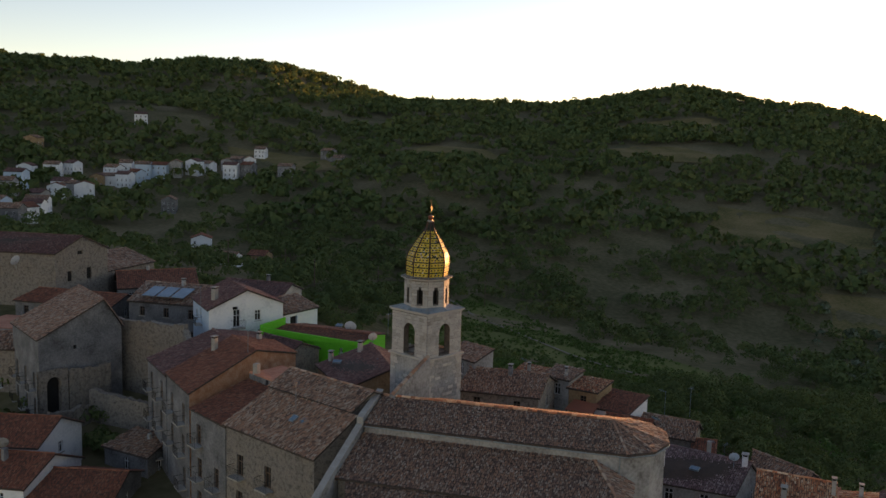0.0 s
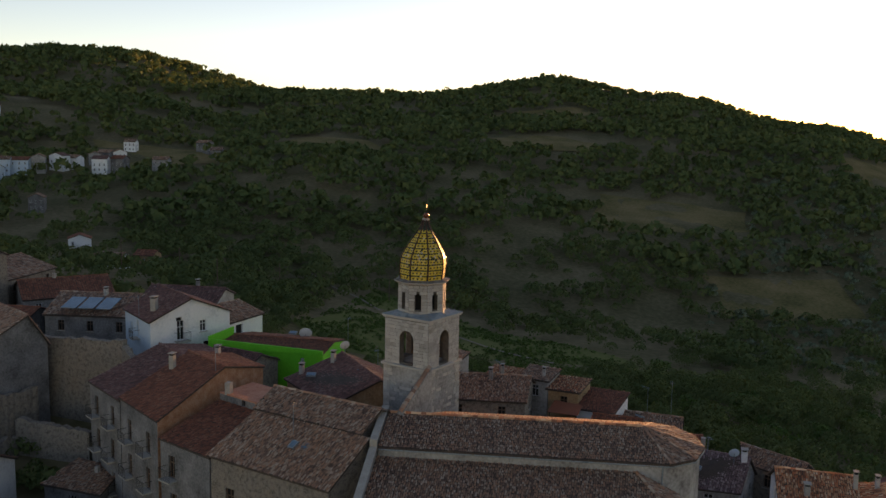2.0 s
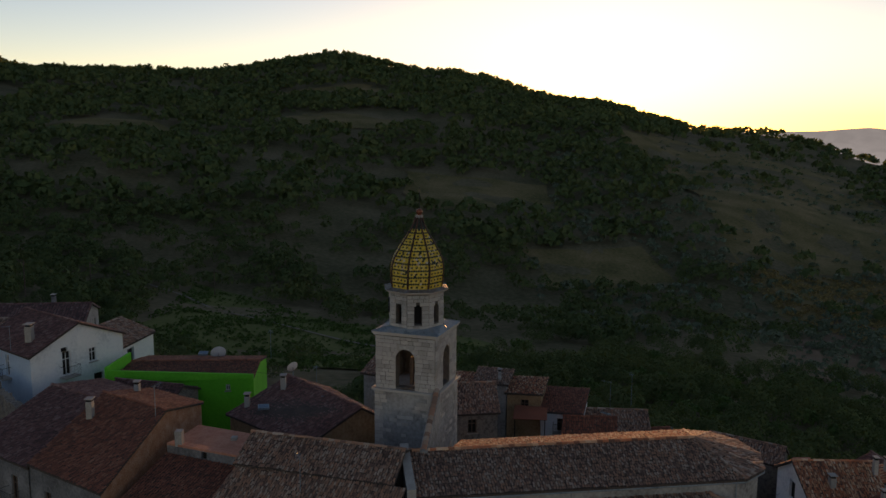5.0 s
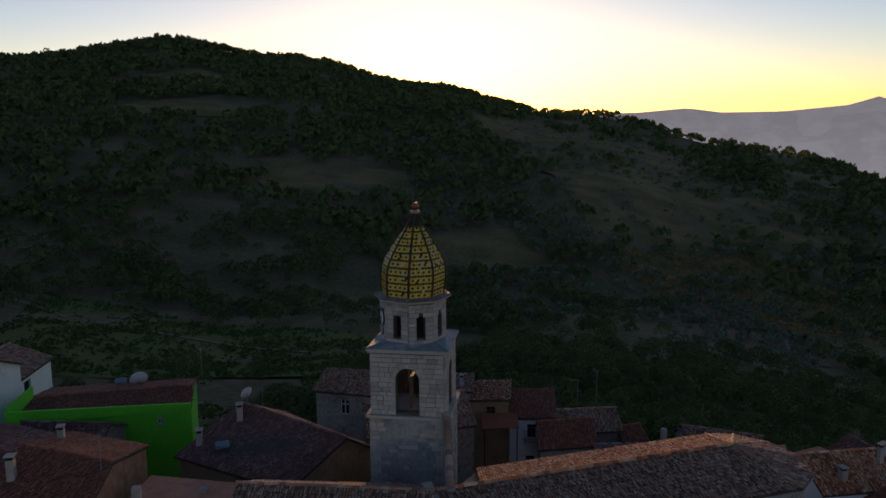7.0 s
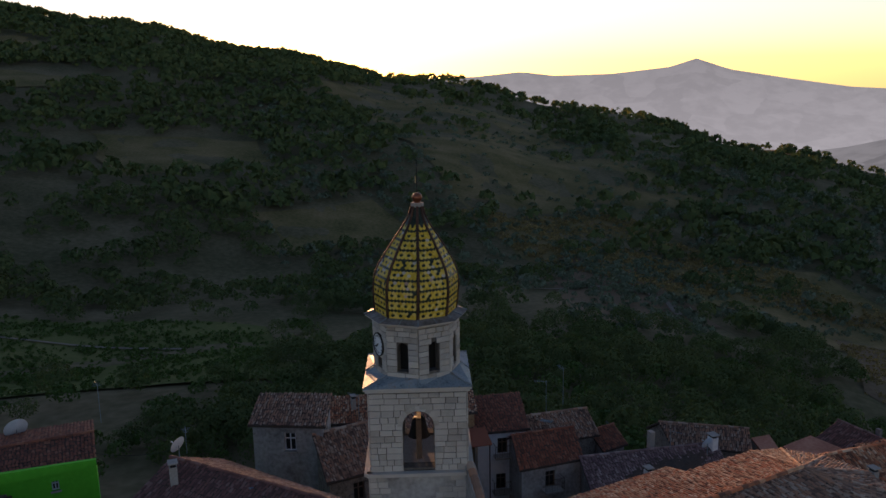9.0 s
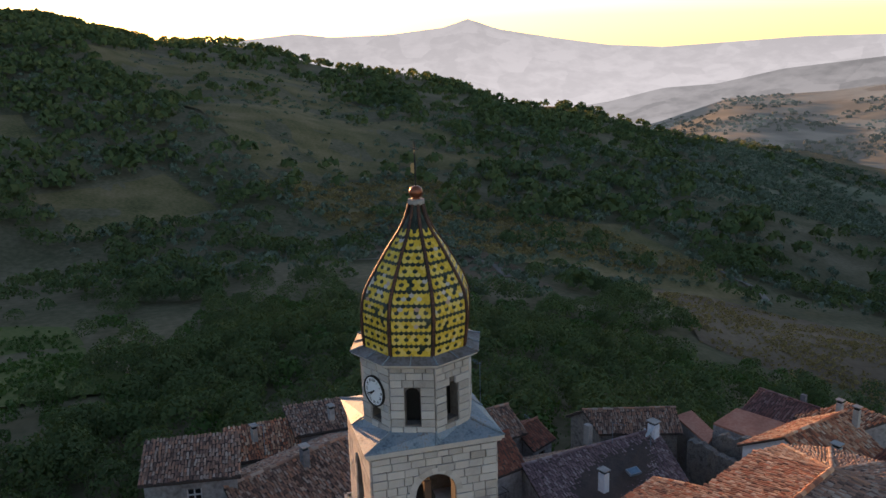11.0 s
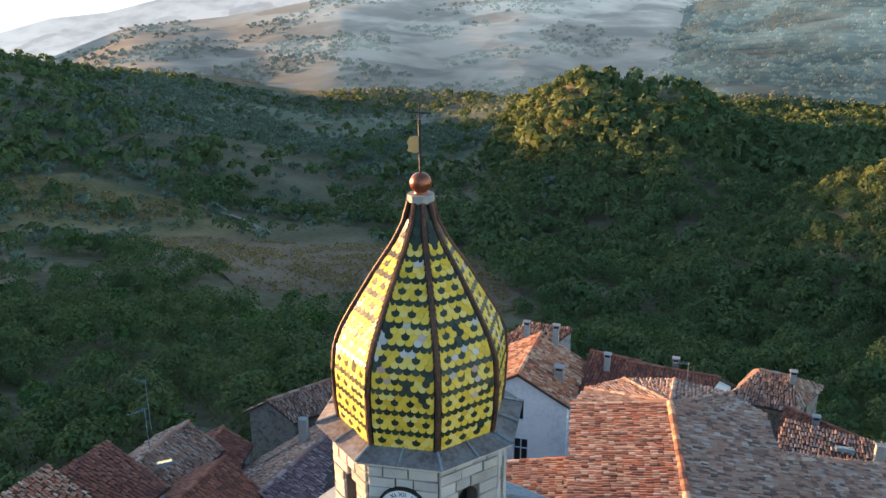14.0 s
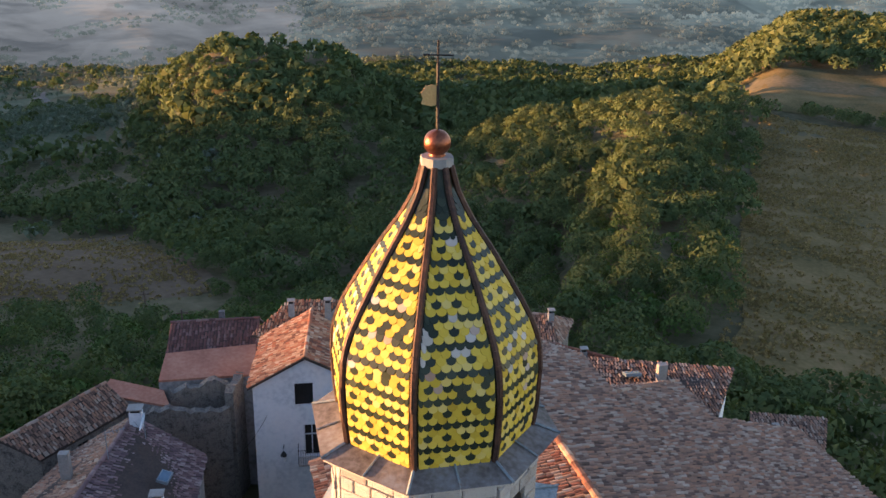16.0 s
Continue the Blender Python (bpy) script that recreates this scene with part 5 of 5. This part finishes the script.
house("large old stone building with grey tile roof and gable porch", (-3, 75), (6.5, 77.6), (-7, 101), (-18, 97), 4, 17.2, 19.4, "cross", wall=RUBBLE, tile="dark", cut=0.5,
           holes={"f": [(4.6, 16.6, 1.0, 1.0, "o"), (2.6, 12.6, 0.8, 1.6, "o"), (6.2, 12.6, 0.9, 1.8, "o")], "l": bays(24, 8, 17, 4, 1, "o", 0.9, 2.0, 4.0)})
MID = [
    ("house with a grey tile roof and an ochre stone gable", (7.5, 80), (19, 86), (14, 97), (2, 92), 5, 13, 15, "gable", RUBBLE, "coppi"),
    ("low house with a red tile roof and a tall chimney", (5, 71), (16, 66.5), (21, 77), (10, 82), 4, 11.6, 13.4, "gable", STAIN_PL, "red"),
    ("grey house with a weathered tile roof and solar panels", (-1, 56), (4.5, 46.2), (16, 52), (9, 64), 3, 12.6, 14.2, "gable", GREY_PL, "coppi"),
    ("house with a red-brown tile roof", (12, 55), (17, 46), (24, 50), (20, 60), 3, 12.4, 13.8, "gable", STAIN_PL, "dark"),
    ("long low grey house with a red tile roof", (-10, 72), (-2.5, 58.5), (4, 62), (-2, 74), 3, 11.4, 12.6, "gable", GREY_PL, "red"),
    ("grey house with a flat terrace", (-18, 66), (-11.5, 56), (-5, 60), (-12, 70), 1, 9.6, 9.8, "flat", STAIN_PL, "red"),
    ("old stone house with a small tile roof", (-26, 62), (-17.5, 52.5), (-12, 56), (-20, 66), 0, 9.0, 10.4, "gable", RUBBLE, "coppi"),
    ("white house with a new red tile roof", (-32, 38), (-24.5, 29), (-18, 33.5), (-26, 43), -6, 4.6, 6.4, "gable", WHITE_PL, "red"),
    ("white house with a red tile roof and a roof dish", (-33, 32), (-27.6, 24.5), (-20.3, 28.6), (-26, 35.5), -6, 2.6, 4.4, "gable", WHITE_PL, "red"),
    ("low house with a dark red tile roof", (-27.3, 24.2), (-22, 18.5), (-16.5, 23.5), (-20.2, 28.4), -6, 1.6, 3.0, "gable", GREY_PL, "red"),
    ("small grey shed with an old tile roof", (-16.8, 30.8), (-15.2, 24.6), (-11.6, 26.5), (-12.4, 31.8), -6, 2.4, 3.2, "shed", GREY_PL, "coppi"),
    ("grey rendered house with a pale tile roof and a blue downpipe", (15.4, 11.3), (14.8, 6.5), (17.8, 6.3), (18.2, 11.0), 0, 11.0, 12.0, "shed", STAIN_PL, "coppi"),
    ("low stone house with a grey tile roof behind the tower", (11.5, 5.8), (15.6, -2.0), (22.4, 0.8), (18.4, 8.2), 0, 8.6, 10.2, "gable", RUBBLE, "coppi"),
    ("small house with an orange-brown tile roof", (21.6, 6.6), (21.8, 2.5), (24.8, 2.6), (24.6, 6.8), 0, 8.2, 9.1, "shed", STAIN_PL, "red_coppi"),
    ("tall narrow grey house with a grey tile roof", (22.6, 2.4), (22.8, -0.8), (26.0, -0.6), (25.8, 2.8), -2, 8.9, 9.5, "shed", STAIN_PL, "coppi"),
    ("narrow house with an orange tile roof and an ochre side wall", (22.8, -0.9), (23.4, -4.2), (26.8, -4.0), (26.0, -0.7), -2, 8.1, 8.8, "shed", TAN_PL, "red_coppi"),
    ("long low house with an old tile roof and white end wall", (22.8, -4.4), (23.4, -8.2), (28.0, -8.0), (27.2, -3.0), -2, 6.6, 7.7, "shed", WHITE_PL, "red"),
    ("low house with a red tile roof below the church", (19.0, -7.4), (20.5, -12.0), (24.8, -11.2), (24.0, -6.8), 0, 5.4, 6.8, "gable", STAIN_PL, "red"),
    ("stone house with a broken grey tile roof", (25.0, -8.6), (26.7, -14.4), (30.8, -13.2), (29.4, -7.0), -3, 4.5, 5.8, "gable", RUBBLE, "coppi"),
    ("small house with a bright red tile roof", (25.8, -14.9), (26.9, -16.8), (30.0, -15.4), (29.0, -13.4), -5, 3.5, 4.4, "gable", STAIN_PL, "red"),
    ("low house with a long old tile roof beside the lane", (27.0, -20.9), (25.2, -26.5), (28.5, -27.4), (30.3, -19.9), -6, 3.3, 4.4, "gable", RUBBLE, "coppi"),
    ("house with smooth terracotta-coloured flat roofs", (24.3, -29.0), (18.7, -31.4), (20.1, -34.4), (25.2, -31.6), -6, 3.8, 4.4, "flat", STAIN_PL, "red"),
    ("low terrace with a terracotta-coloured flat roof", (27.8, -27.8), (22.8, -27.6), (24.0, -29.0), (28.0, -29.4), -6, 3.0, 3.3, "flat", STAIN_PL, "red"),
    ("small raised house with a red-brown tile roof", (19.0, -32.4), (15.9, -33.2), (15.0, -36.4), (17.8, -35.6), -6, 6.3, 7.4, "shed", STAIN_PL, "red_coppi"),
    ("red-roofed house with a white chimney beyond the apse", (11.8, -31.6), (8.8, -32.2), (9.4, -37.0), (12.3, -36.8), -5, 6.0, 7.3, "gable", STAIN_PL, "red"),
    ("grey house with a red-brown tile roof at the village edge", (25.4, -32.4), (20.3, -34.6), (21.6, -38.4), (26.6, -36.4), -6, 4.0, 5.2, "gable", STAIN_PL, "dark"),
    ("house with a brown tile roof and a raised white side wall", (9.6, -32.2), (4.6, -33.6), (3.7, -37.0), (9.2, -35.8), -4, 6.3, 7.4, "gable", WHITE_PL, "red"),
    ("small old stone house with a hipped tile roof", (4.2, -39.0), (0.4, -39.8), (-0.2, -44.0), (4.0, -43.8), -5, 4.3, 5.6, "hip", RUBBLE, "coppi"),
    ("long low house with a red tile roof beyond the apse", (0.2, -36.9), (-5.6, -34.8), (-5.0, -38.8), (0.6, -39.4), -4, 4.2, 5.2, "gable", STAIN_PL, "red"),
    ("low house with a long red-grey tile roof beside the church", (-2.0, -25.8), (-9.0, -28.4), (-10.0, -31.8), (-1.4, -31.0), -3, 7.4, 8.4, "shed", WHITE_PL, "coppi"),
    ("small outbuilding with an old tile roof", (-11.6, -30.6), (-15.6, -31.4), (-16.2, -35.0), (-12.2, -34.6), -4, 3.4, 4.2, "shed", GREY_PL, "coppi"),
]
for label, a, b, c, d, zb, ze, zr, roof, wall, tile in MID:
    Lf, Lr = (Vector(a) - Vector(b)).length, (Vector(b) - Vector(c)).length
    fl = max(1, min(2, int((ze - zb) / 4)))
    hl = {"f": bays(Lf, ze - 3.0 * fl, ze, max(1, int(Lf / 3.4)), fl, random.choice("wkd"), 0.8, 1.3, 1.0, 3.0), "r": bays(Lr, ze - 3.0 * fl, ze, max(1, int(Lr / 4)), fl, "w", 0.8, 1.2, 1.0, 3.0)}
    COARSE = 1.5 if a[1] > 50 else 1.0
    h = house(label, a, b, c, d, zb, ze, zr, roof, wall, tile, holes=hl, group="village houses")
    if roof != "flat" and random.random() < 0.75:
        m = (Vector(a) + Vector(b) + Vector(c) + Vector(d)) / 4
        big = Lf > 7
        chimney(h, m.x + random.uniform(-1.2, 1.2), m.y + random.uniform(-1.2, 1.2), zr - (0.9 if big else 0.6), 1.6 if big else 1.0, 0.5 if big else 0.4, random.random() < 0.7, random.choice((MORTAR, STAIN_PL, GREY_PL)))
COARSE = 1.0
K_ = house("house with a dark purple-brown tile roof and white chimneys", (14.6, -12.6), (18.3, -23.0), (25.9, -22.4), (26.2, -11.6), -5, 3.4, 5.4, wall=STAIN_PL, tile="purple", tile2="coppi", cut=0.5, zk=2.6,
           holes={"f": bays(10.2, 0.5, 3.4, 3, 1, "w"), "r": [(2.4, 0.9, 0.9, 1.4, "w"), (5.4, 0.9, 0.9, 1.4, "w")]})
chimney(K_, 21.7, -22.4, 4.9, 1.2, 0.65, mat=WHITE_PL)
chimney(K_, 16.9, -16.2, 4.6, 1.3, 0.55, mat=WHITE_PL)
chimney(K_, 23.1, -18.0, 4.6, 1.5, 0.5, False)
H1 = house("white rendered gabled house with a red-brown tile roof", (16.5, -26.1), (10.8, -28.3), (12.6, -33.8), (18.2, -31.8), -6, 6.5, 8.2, "cross", wall=WHITE_PL, tile="red_coppi",
           holes={"f": [(2.9, 4.9, 1.05, 1.5, "o"), (3.3, 1.4, 0.95, 2.2, "D"), (4.8, -2.0, 1.1, 1.3, "o")], "r": [(1.6, 3.8, 1.0, 1.7, "w"), (4.0, 3.8, 1.0, 1.5, "w")]})
chimney(H1, 12.3, -29.9, 6.6, 1.1, 0.55)
chimney(H1, 14.4, -33.1, 6.8, 2.0, 0.4)
def jagged_wall(p0, p1, z, zb, thick, n):
    """A thick wall in one piece with a broken, uneven top."""
    a, b = Vector((*p0, 0)), Vector((*p1, 0))
    s = Vector((a.y - b.y, b.x - a.x, 0)).normalized() * thick / 2
    g = Geo()
    drop = 0.0
    for k in range(n + 1):
        c = a.lerp(b, k / n)
        drop = 0.86 * drop + random.uniform(-0.26, 0.2)
        for side, top in ((-1, 0), (-1, 1), (1, 1), (1, 0)):
            g.v.append(tuple(c + s * side * (1 if not top else random.uniform(0.75, 1.0)) + Zv(z + drop + random.uniform(-0.05, 0.05) if top else zb)))
    for k in range(n):
        q = 4 * k
        g.f += [(q + i, q + 4 + i, q + 4 + (i + 1) % 4, q + (i + 1) % 4) for i in range(4)]
    g.f += [(0, 1, 2, 3), (4 * n + 3, 4 * n + 2, 4 * n + 1, 4 * n)]
    return g


ruin = thing("ruined_house", "roofless rubble-stone ruin with broken wall tops", "ruin")
for p0, p1, z in (((23.6, -26.6), (19.3, -28.6), 3.4), ((19.3, -28.6), (19.8, -31.2), 4.2), ((23.6, -26.6), (24.2, -28.6), 3.2), ((23.2, -28.4), (19.6, -30.2), 4.0)):
    part("broken_wall", jagged_wall(p0, p1, z, -6, 0.6, 16), RUBBLE, ruin)
# old stone walls above the slope and in the gully
wall_s = thing("ruined_wall", "tall ruined rubble-stone wall with a broken top", "wall")
for p0, p1, z, zb in (((-8.0, 46.5), (-4.0, 36), 13.0, -2), ((-4.0, 36), (-6.0, 31.5), 12.4, 0), ((-8.0, 46.5), (-11.5, 43.5), 12.2, -2), ((-13.6, 40.6), (-10.4, 33.0), 6.2, -4), ((-18.8, 40.0), (-14.0, 40.4), 4.4, -4)):
    part("wall_stretch", jagged_wall(p0, p1, z - 0.2, zb, 0.8, 20), RUBBLE, wall_s)
# stone retaining wall with an arch under the blank grey house
arch_w = thing("retaining_wall", "old rubble retaining wall with a dark round arch", "wall")
g = Geo()
arched_wall(g, pose(-17.7, 40.95, 0, rz=6.6), 1.7, -4, 8.7, 1.7, 3.6, 7.9, 0.6)
part("arch", g, RUBBLE, arch_w)
# sheet behind the arch, its dark colour standing for the shade within
part("arch_shade", Geo().box(pose(-17.8, 41.6, -4, rz=6.6), 3.2, 0.1, 12.4), INNER_SHADE, arch_w)
part("broken_wall", jagged_wall((-15.9, 41.45), (-10.6, 42.1), 8.3, -4, 0.6, 16), RUBBLE, arch_w)
# ---- small things on and round the roofs ----
def dish(x, y, z, turn, r=0.55, mat=None):
    """A satellite dish on a short mast."""
    ob = thing("satellite_dish", "round pale satellite dish on a bent mast", "satellite dish", "satellite dishes")
    m = pose(x, y, z + 0.9, rz=turn) @ Matrix.Rotation(radians(68), 4, "X")
    g = Geo()
    rows = [(0.02, 0.0), (0.35, 0.03), (0.7, 0.1), (1.0, 0.2)]
    n = 20
    g.v = [tuple(m @ Vector((q * r * math.cos(2 * math.pi * k / n), q * r * math.sin(2 * math.pi * k / n), h * r))) for q, h in rows for k in range(n)]
    g.f = [(j * n + k, j * n + (k + 1) % n, (j + 1) * n + (k + 1) % n, (j + 1) * n + k) for j in range(len(rows) - 1) for k in range(n)]
    part("reflector", g, mat or WFRAME, ob, smooth=True)
    part("mast", Geo().tube((x, y, z - 0.3), (x, y, z + 0.9), 0.03, 6), LEAD, ob)
    part("feed_arm", Geo().tube(m @ Vector((0, -r * 0.9, 0.2 * r)), m @ Vector((0, -0.1, r * 0.9)), 0.012, 5), LEAD, ob)
    part("receiver", Geo().box(m @ Matrix.Translation((0, -0.1, r * 0.86)), 0.07, 0.07, 0.12), WFRAME, ob)
    return ob


def aerial(x, y, z, h, turn):
    """A television aerial on a thin pole."""
    ob = thing("aerial", "thin metal television aerial on a pole", "aerial", "roof aerials")
    part("pole", Geo().tube((x, y, z - 0.3), (x, y, z + h), 0.022, 5), LEAD, ob)
    m = pose(x, y, z + h - 0.1, rz=turn)
    part("boom", Geo().tube(m @ Vector((-0.15, 0, 0)), m @ Vector((1.0, 0, 0.06)), 0.014, 4), LEAD, ob)
    for k in range(6):
        c = m @ Vector((0.05 + 0.17 * k, 0, 0.01 * k))
        w = (m.to_3x3() @ Vector((0, 1, 0))) * (0.3 - 0.025 * k)
        part("rod", Geo().tube(c - w, c + w, 0.008, 4), LEAD, ob)
    return ob


def roof_window(x, y, z, tilt, turn, w=0.9, h=0.6):
    ob = thing("skylight", "small blue-tinted roof window set in the tiles", "roof window")
    m = pose(x, y, z, rz=turn) @ Matrix.Rotation(radians(tilt), 4, "X")
    part("frame", Geo().box(m, w, h, 0.16), LEAD, ob)
    part("pane", Geo().box(m @ Matrix.Translation((0, 0, 0.162)), w - 0.14, h - 0.14, 0.01), PANEL, ob)


def utility_pole(x, y, h=8.0):
    z = height(x, y)
    ob = thing("utility_pole", "plain wooden utility pole on the hillside", "pole", "utility poles")
    part("post", Geo().tube((x, y, z - 0.5), (x, y, z + h), 0.14, 7, 0.10), FRAME, ob)
    part("crossarm", Geo().box(pose(x, y, z + h - 0.5, rz=30), 1.4, 0.1, 0.12), FRAME, ob)


dish(13.2, 26.0, 11.0, 130, 0.75)
dish(5.6, 13.4, 13.0, 150, 0.5)
dish(-27.5, 29.6, 4.6, 160, 0.6, STAIN_PL)
dish(-7.4, 78.2, 15.2, 200, 0.8)
dish(20.8, -21.7, 5.1, 120, 0.5, BLUE_PL)
for x, y, z, h, a in ((-13.2, 2.4, 11.9, 2.6, 40), (-8.2, 16.9, 13.8, 2.2, 10), (15.4, 21.4, 11.6, 2.4, 30), (13.2, 15.2, 10.2, 1.6, 200), (27.6, -10.4, 6.4, 2.4, 80), (30.0, -12.2, 6.0, 3.0, 20), (21.6, 4.6, 8.6, 1.8, 60), (-1.0, 37.6, 15.0, 2.0, 150), (30.2, -16.4, 2.0, 1.6, 10), (5.4, -33.6, 7.4, 1.4, 40), (21.3, -19.0, 5.4, 1.6, 220)):
    aerial(x, y, z, h, a)
for x, y, z, a in ((2.2, 8.4, 12.75, -58), (0.4, 13.2, 12.0, -58), (12.4, 27.2, 11.95, -70), (3.6, 27.6, 11.3, 200), (-4.6, -29.6, 8.35, 20), (26.0, -10.2, 5.9, 60), (18.2, -19.0, 4.75, -80)):
    roof_window(x, y, z, 16, a)
# solar panels on the house below the stone building
solar = thing("solar_panels", "three pale blue solar panels laid on a tile roof", "solar panels")
for k in range(3):
    m = pose(1.6 + 1.1 * k, 53.8 - 1.9 * k, 13.85, rz=-60) @ Matrix.Rotation(radians(14), 4, "X")
    part("panel", Geo().box(m, 1.9, 3.2, 0.09), PANEL, solar)
    part("panel_frame", Geo().box(m @ Matrix.Translation((0, -1.62, 0)), 1.9, 0.05, 0.12), LEAD, solar)
# street lamp on the white gable wall
lamp = thing("street_lamp", "dark iron lantern on a wall bracket, unlit", "street lamp")
la = Vector((15.0, -26.7, 1.4)) + Vector((-0.36, 0.93, 0)) * 0.6
part("bracket", Geo().tube(la + Vector((0.2, -0.55, 0.9)), la + Vector((0, 0, 1.0)), 0.02, 5), IRON, lamp)
part("lantern", lathe(Geo(), (la.x, la.y), [(0.06, la.z + 0.05), (0.13, la.z + 0.3), (0.17, la.z + 0.55)], 8), DIAL, lamp)
part("hood", lathe(Geo(), (la.x, la.y), [(0.2, la.z + 0.55), (0.12, la.z + 0.72), (0.02, la.z + 0.85), (0.0, la.z + 0.95)], 8), IRON, lamp)
# yellow tank on the far roof and a pergola over the lane
tank = thing("water_tank", "tall yellow cylindrical tank on a roof", "tank")
part("shell", lathe(Geo(), (-17.5, 84.0), [(0.0, 17.4), (1.1, 17.4), (1.15, 17.6), (1.15, 20.6), (1.0, 20.9), (0.0, 21.0)], 18), material("ochre_tank_paint", [(0.35, 0.22, 0.05), (0.48, 0.32, 0.09)], 0.7, 1.0), tank, smooth=True)
awning = thing("awning", "sagging dark red corrugated awning over a yard", "awning")
part("sheet", Geo().prism([Vector(p) for p in ((20.2, -2.2, 6.3), (21.0, -5.4, 6.3), (22.8, -5.0, 6.9), (22.6, -1.8, 6.9))], [Vector(p) for p in ((20.2, -2.2, 6.36), (21.0, -5.4, 6.36), (22.8, -5.0, 6.96), (22.6, -1.8, 6.96))]), RED_TILE, awning)
for x, y in ((20.3, -2.4), (21.0, -5.2)):
    part("post", Geo().tube((x, y, 0), (x, y, 6.3), 0.05, 6), IRON, awning)
lean = thing("canopy", "old green-grey corrugated canopy against the stone house", "canopy")
g = Geo()
for k in range(24):
    x0, x1 = k / 24, (k + 1) / 24
    w = lambda t, q, z: Vector((-17.0 + 0.2 * t, 10.5 - 4.0 * t, 0)) + Vector((-2.4, -0.3, 0)) * q + Vector((0, 0, z + 0.05 * math.sin(t * 75)))
    g.quad(w(x0, 0, 2.9), w(x1, 0, 2.9), w(x1, 1, 2.2), w(x0, 1, 2.2))
part("sheet", g, GROUND, lean)
for q in ((-19.2, 10.0), (-19.0, 6.4)):
    part("post", Geo().tube((*q, -5), (*q, 2.2), 0.05, 6), IRON, lean)
# wires and poles
for a, b, sag in (((16.4, -23.6, 3.4), (15.8, -26.4, 4.4), 0.25), ((23.0, -1.0, 8.6), (28.0, -9.0, 7.2), 0.5), ((5.8, 13.6, 13.6), (12.0, 24.0, 11.9), 0.8), ((14.6, -36.3, 6.7), (-4.0, -60.0, 5.0), 1.2)):
    a, b = Vector(a), Vector(b)
    g = Geo()
    pts = [a.lerp(b, k / 12) - Vector((0, 0, sag * (1 - (k / 6 - 1) ** 2))) for k in range(13)]
    for p, q in zip(pts[:-1], pts[1:]):
        g.tube(p, q, 0.012, 4)
    tagged(part("cable", g, IRON), "thin black cable slung between the houses", "cable")
for x, y in ((95, 150), (118, 135), (150, 120), (82, 120), (66, 135), (60, -84), (30, -60), (44, -66)):
    utility_pole(x, y, 8.5 if y > 0 else 6.0)
# far part of the town on the slope
random.seed(5)
COARSE = 2.2
for i, (x, y) in enumerate(TOWN):
    a = random.uniform(-0.5, 0.4) + 0.75
    w, d = random.uniform(5.6, 8.6), random.uniform(5, 6.5)
    ux, uy = Vector((math.cos(a - 1.57), math.sin(a - 1.57))), Vector((math.cos(a), math.sin(a)))
    c0 = Vector((x, y))
    q = [c0 - ux * w / 2 - uy * d / 2, c0 + ux * w / 2 - uy * d / 2, c0 + ux * w / 2 + uy * d / 2, c0 - ux * w / 2 + uy * d / 2]
    z = height(x, y)
    hh = random.choice((4.6, 5.2, 6.4)) if i < len(TOWN) - 3 else 2.8
    white = random.random() < 0.6
    fl = 1 if hh < 5 else 2
    house("white rendered house on the far edge of the town" if white else "grey and ochre house on the far edge of the town", *[tuple(p) for p in q], z - 2, z + hh, z + hh + 1.3, random.choice(("gable", "cross", "gable")), random.choice((WHITE_PL, WHITE_PL, BLUE_PL)) if white else random.choice((STAIN_PL, TAN_PL, GREY_PL)), random.choice(("red", "coppi", "dark")),
          holes={"f": bays(w, z + 0.4, z + hh, 3, fl, "w", 0.7, 1.1, 0.3, 2.3), "r": bays(d, z + 0.4, z + hh, 2, fl, "w", 0.7, 1.1, 0.3, 2.3)}, group="far houses of the town")
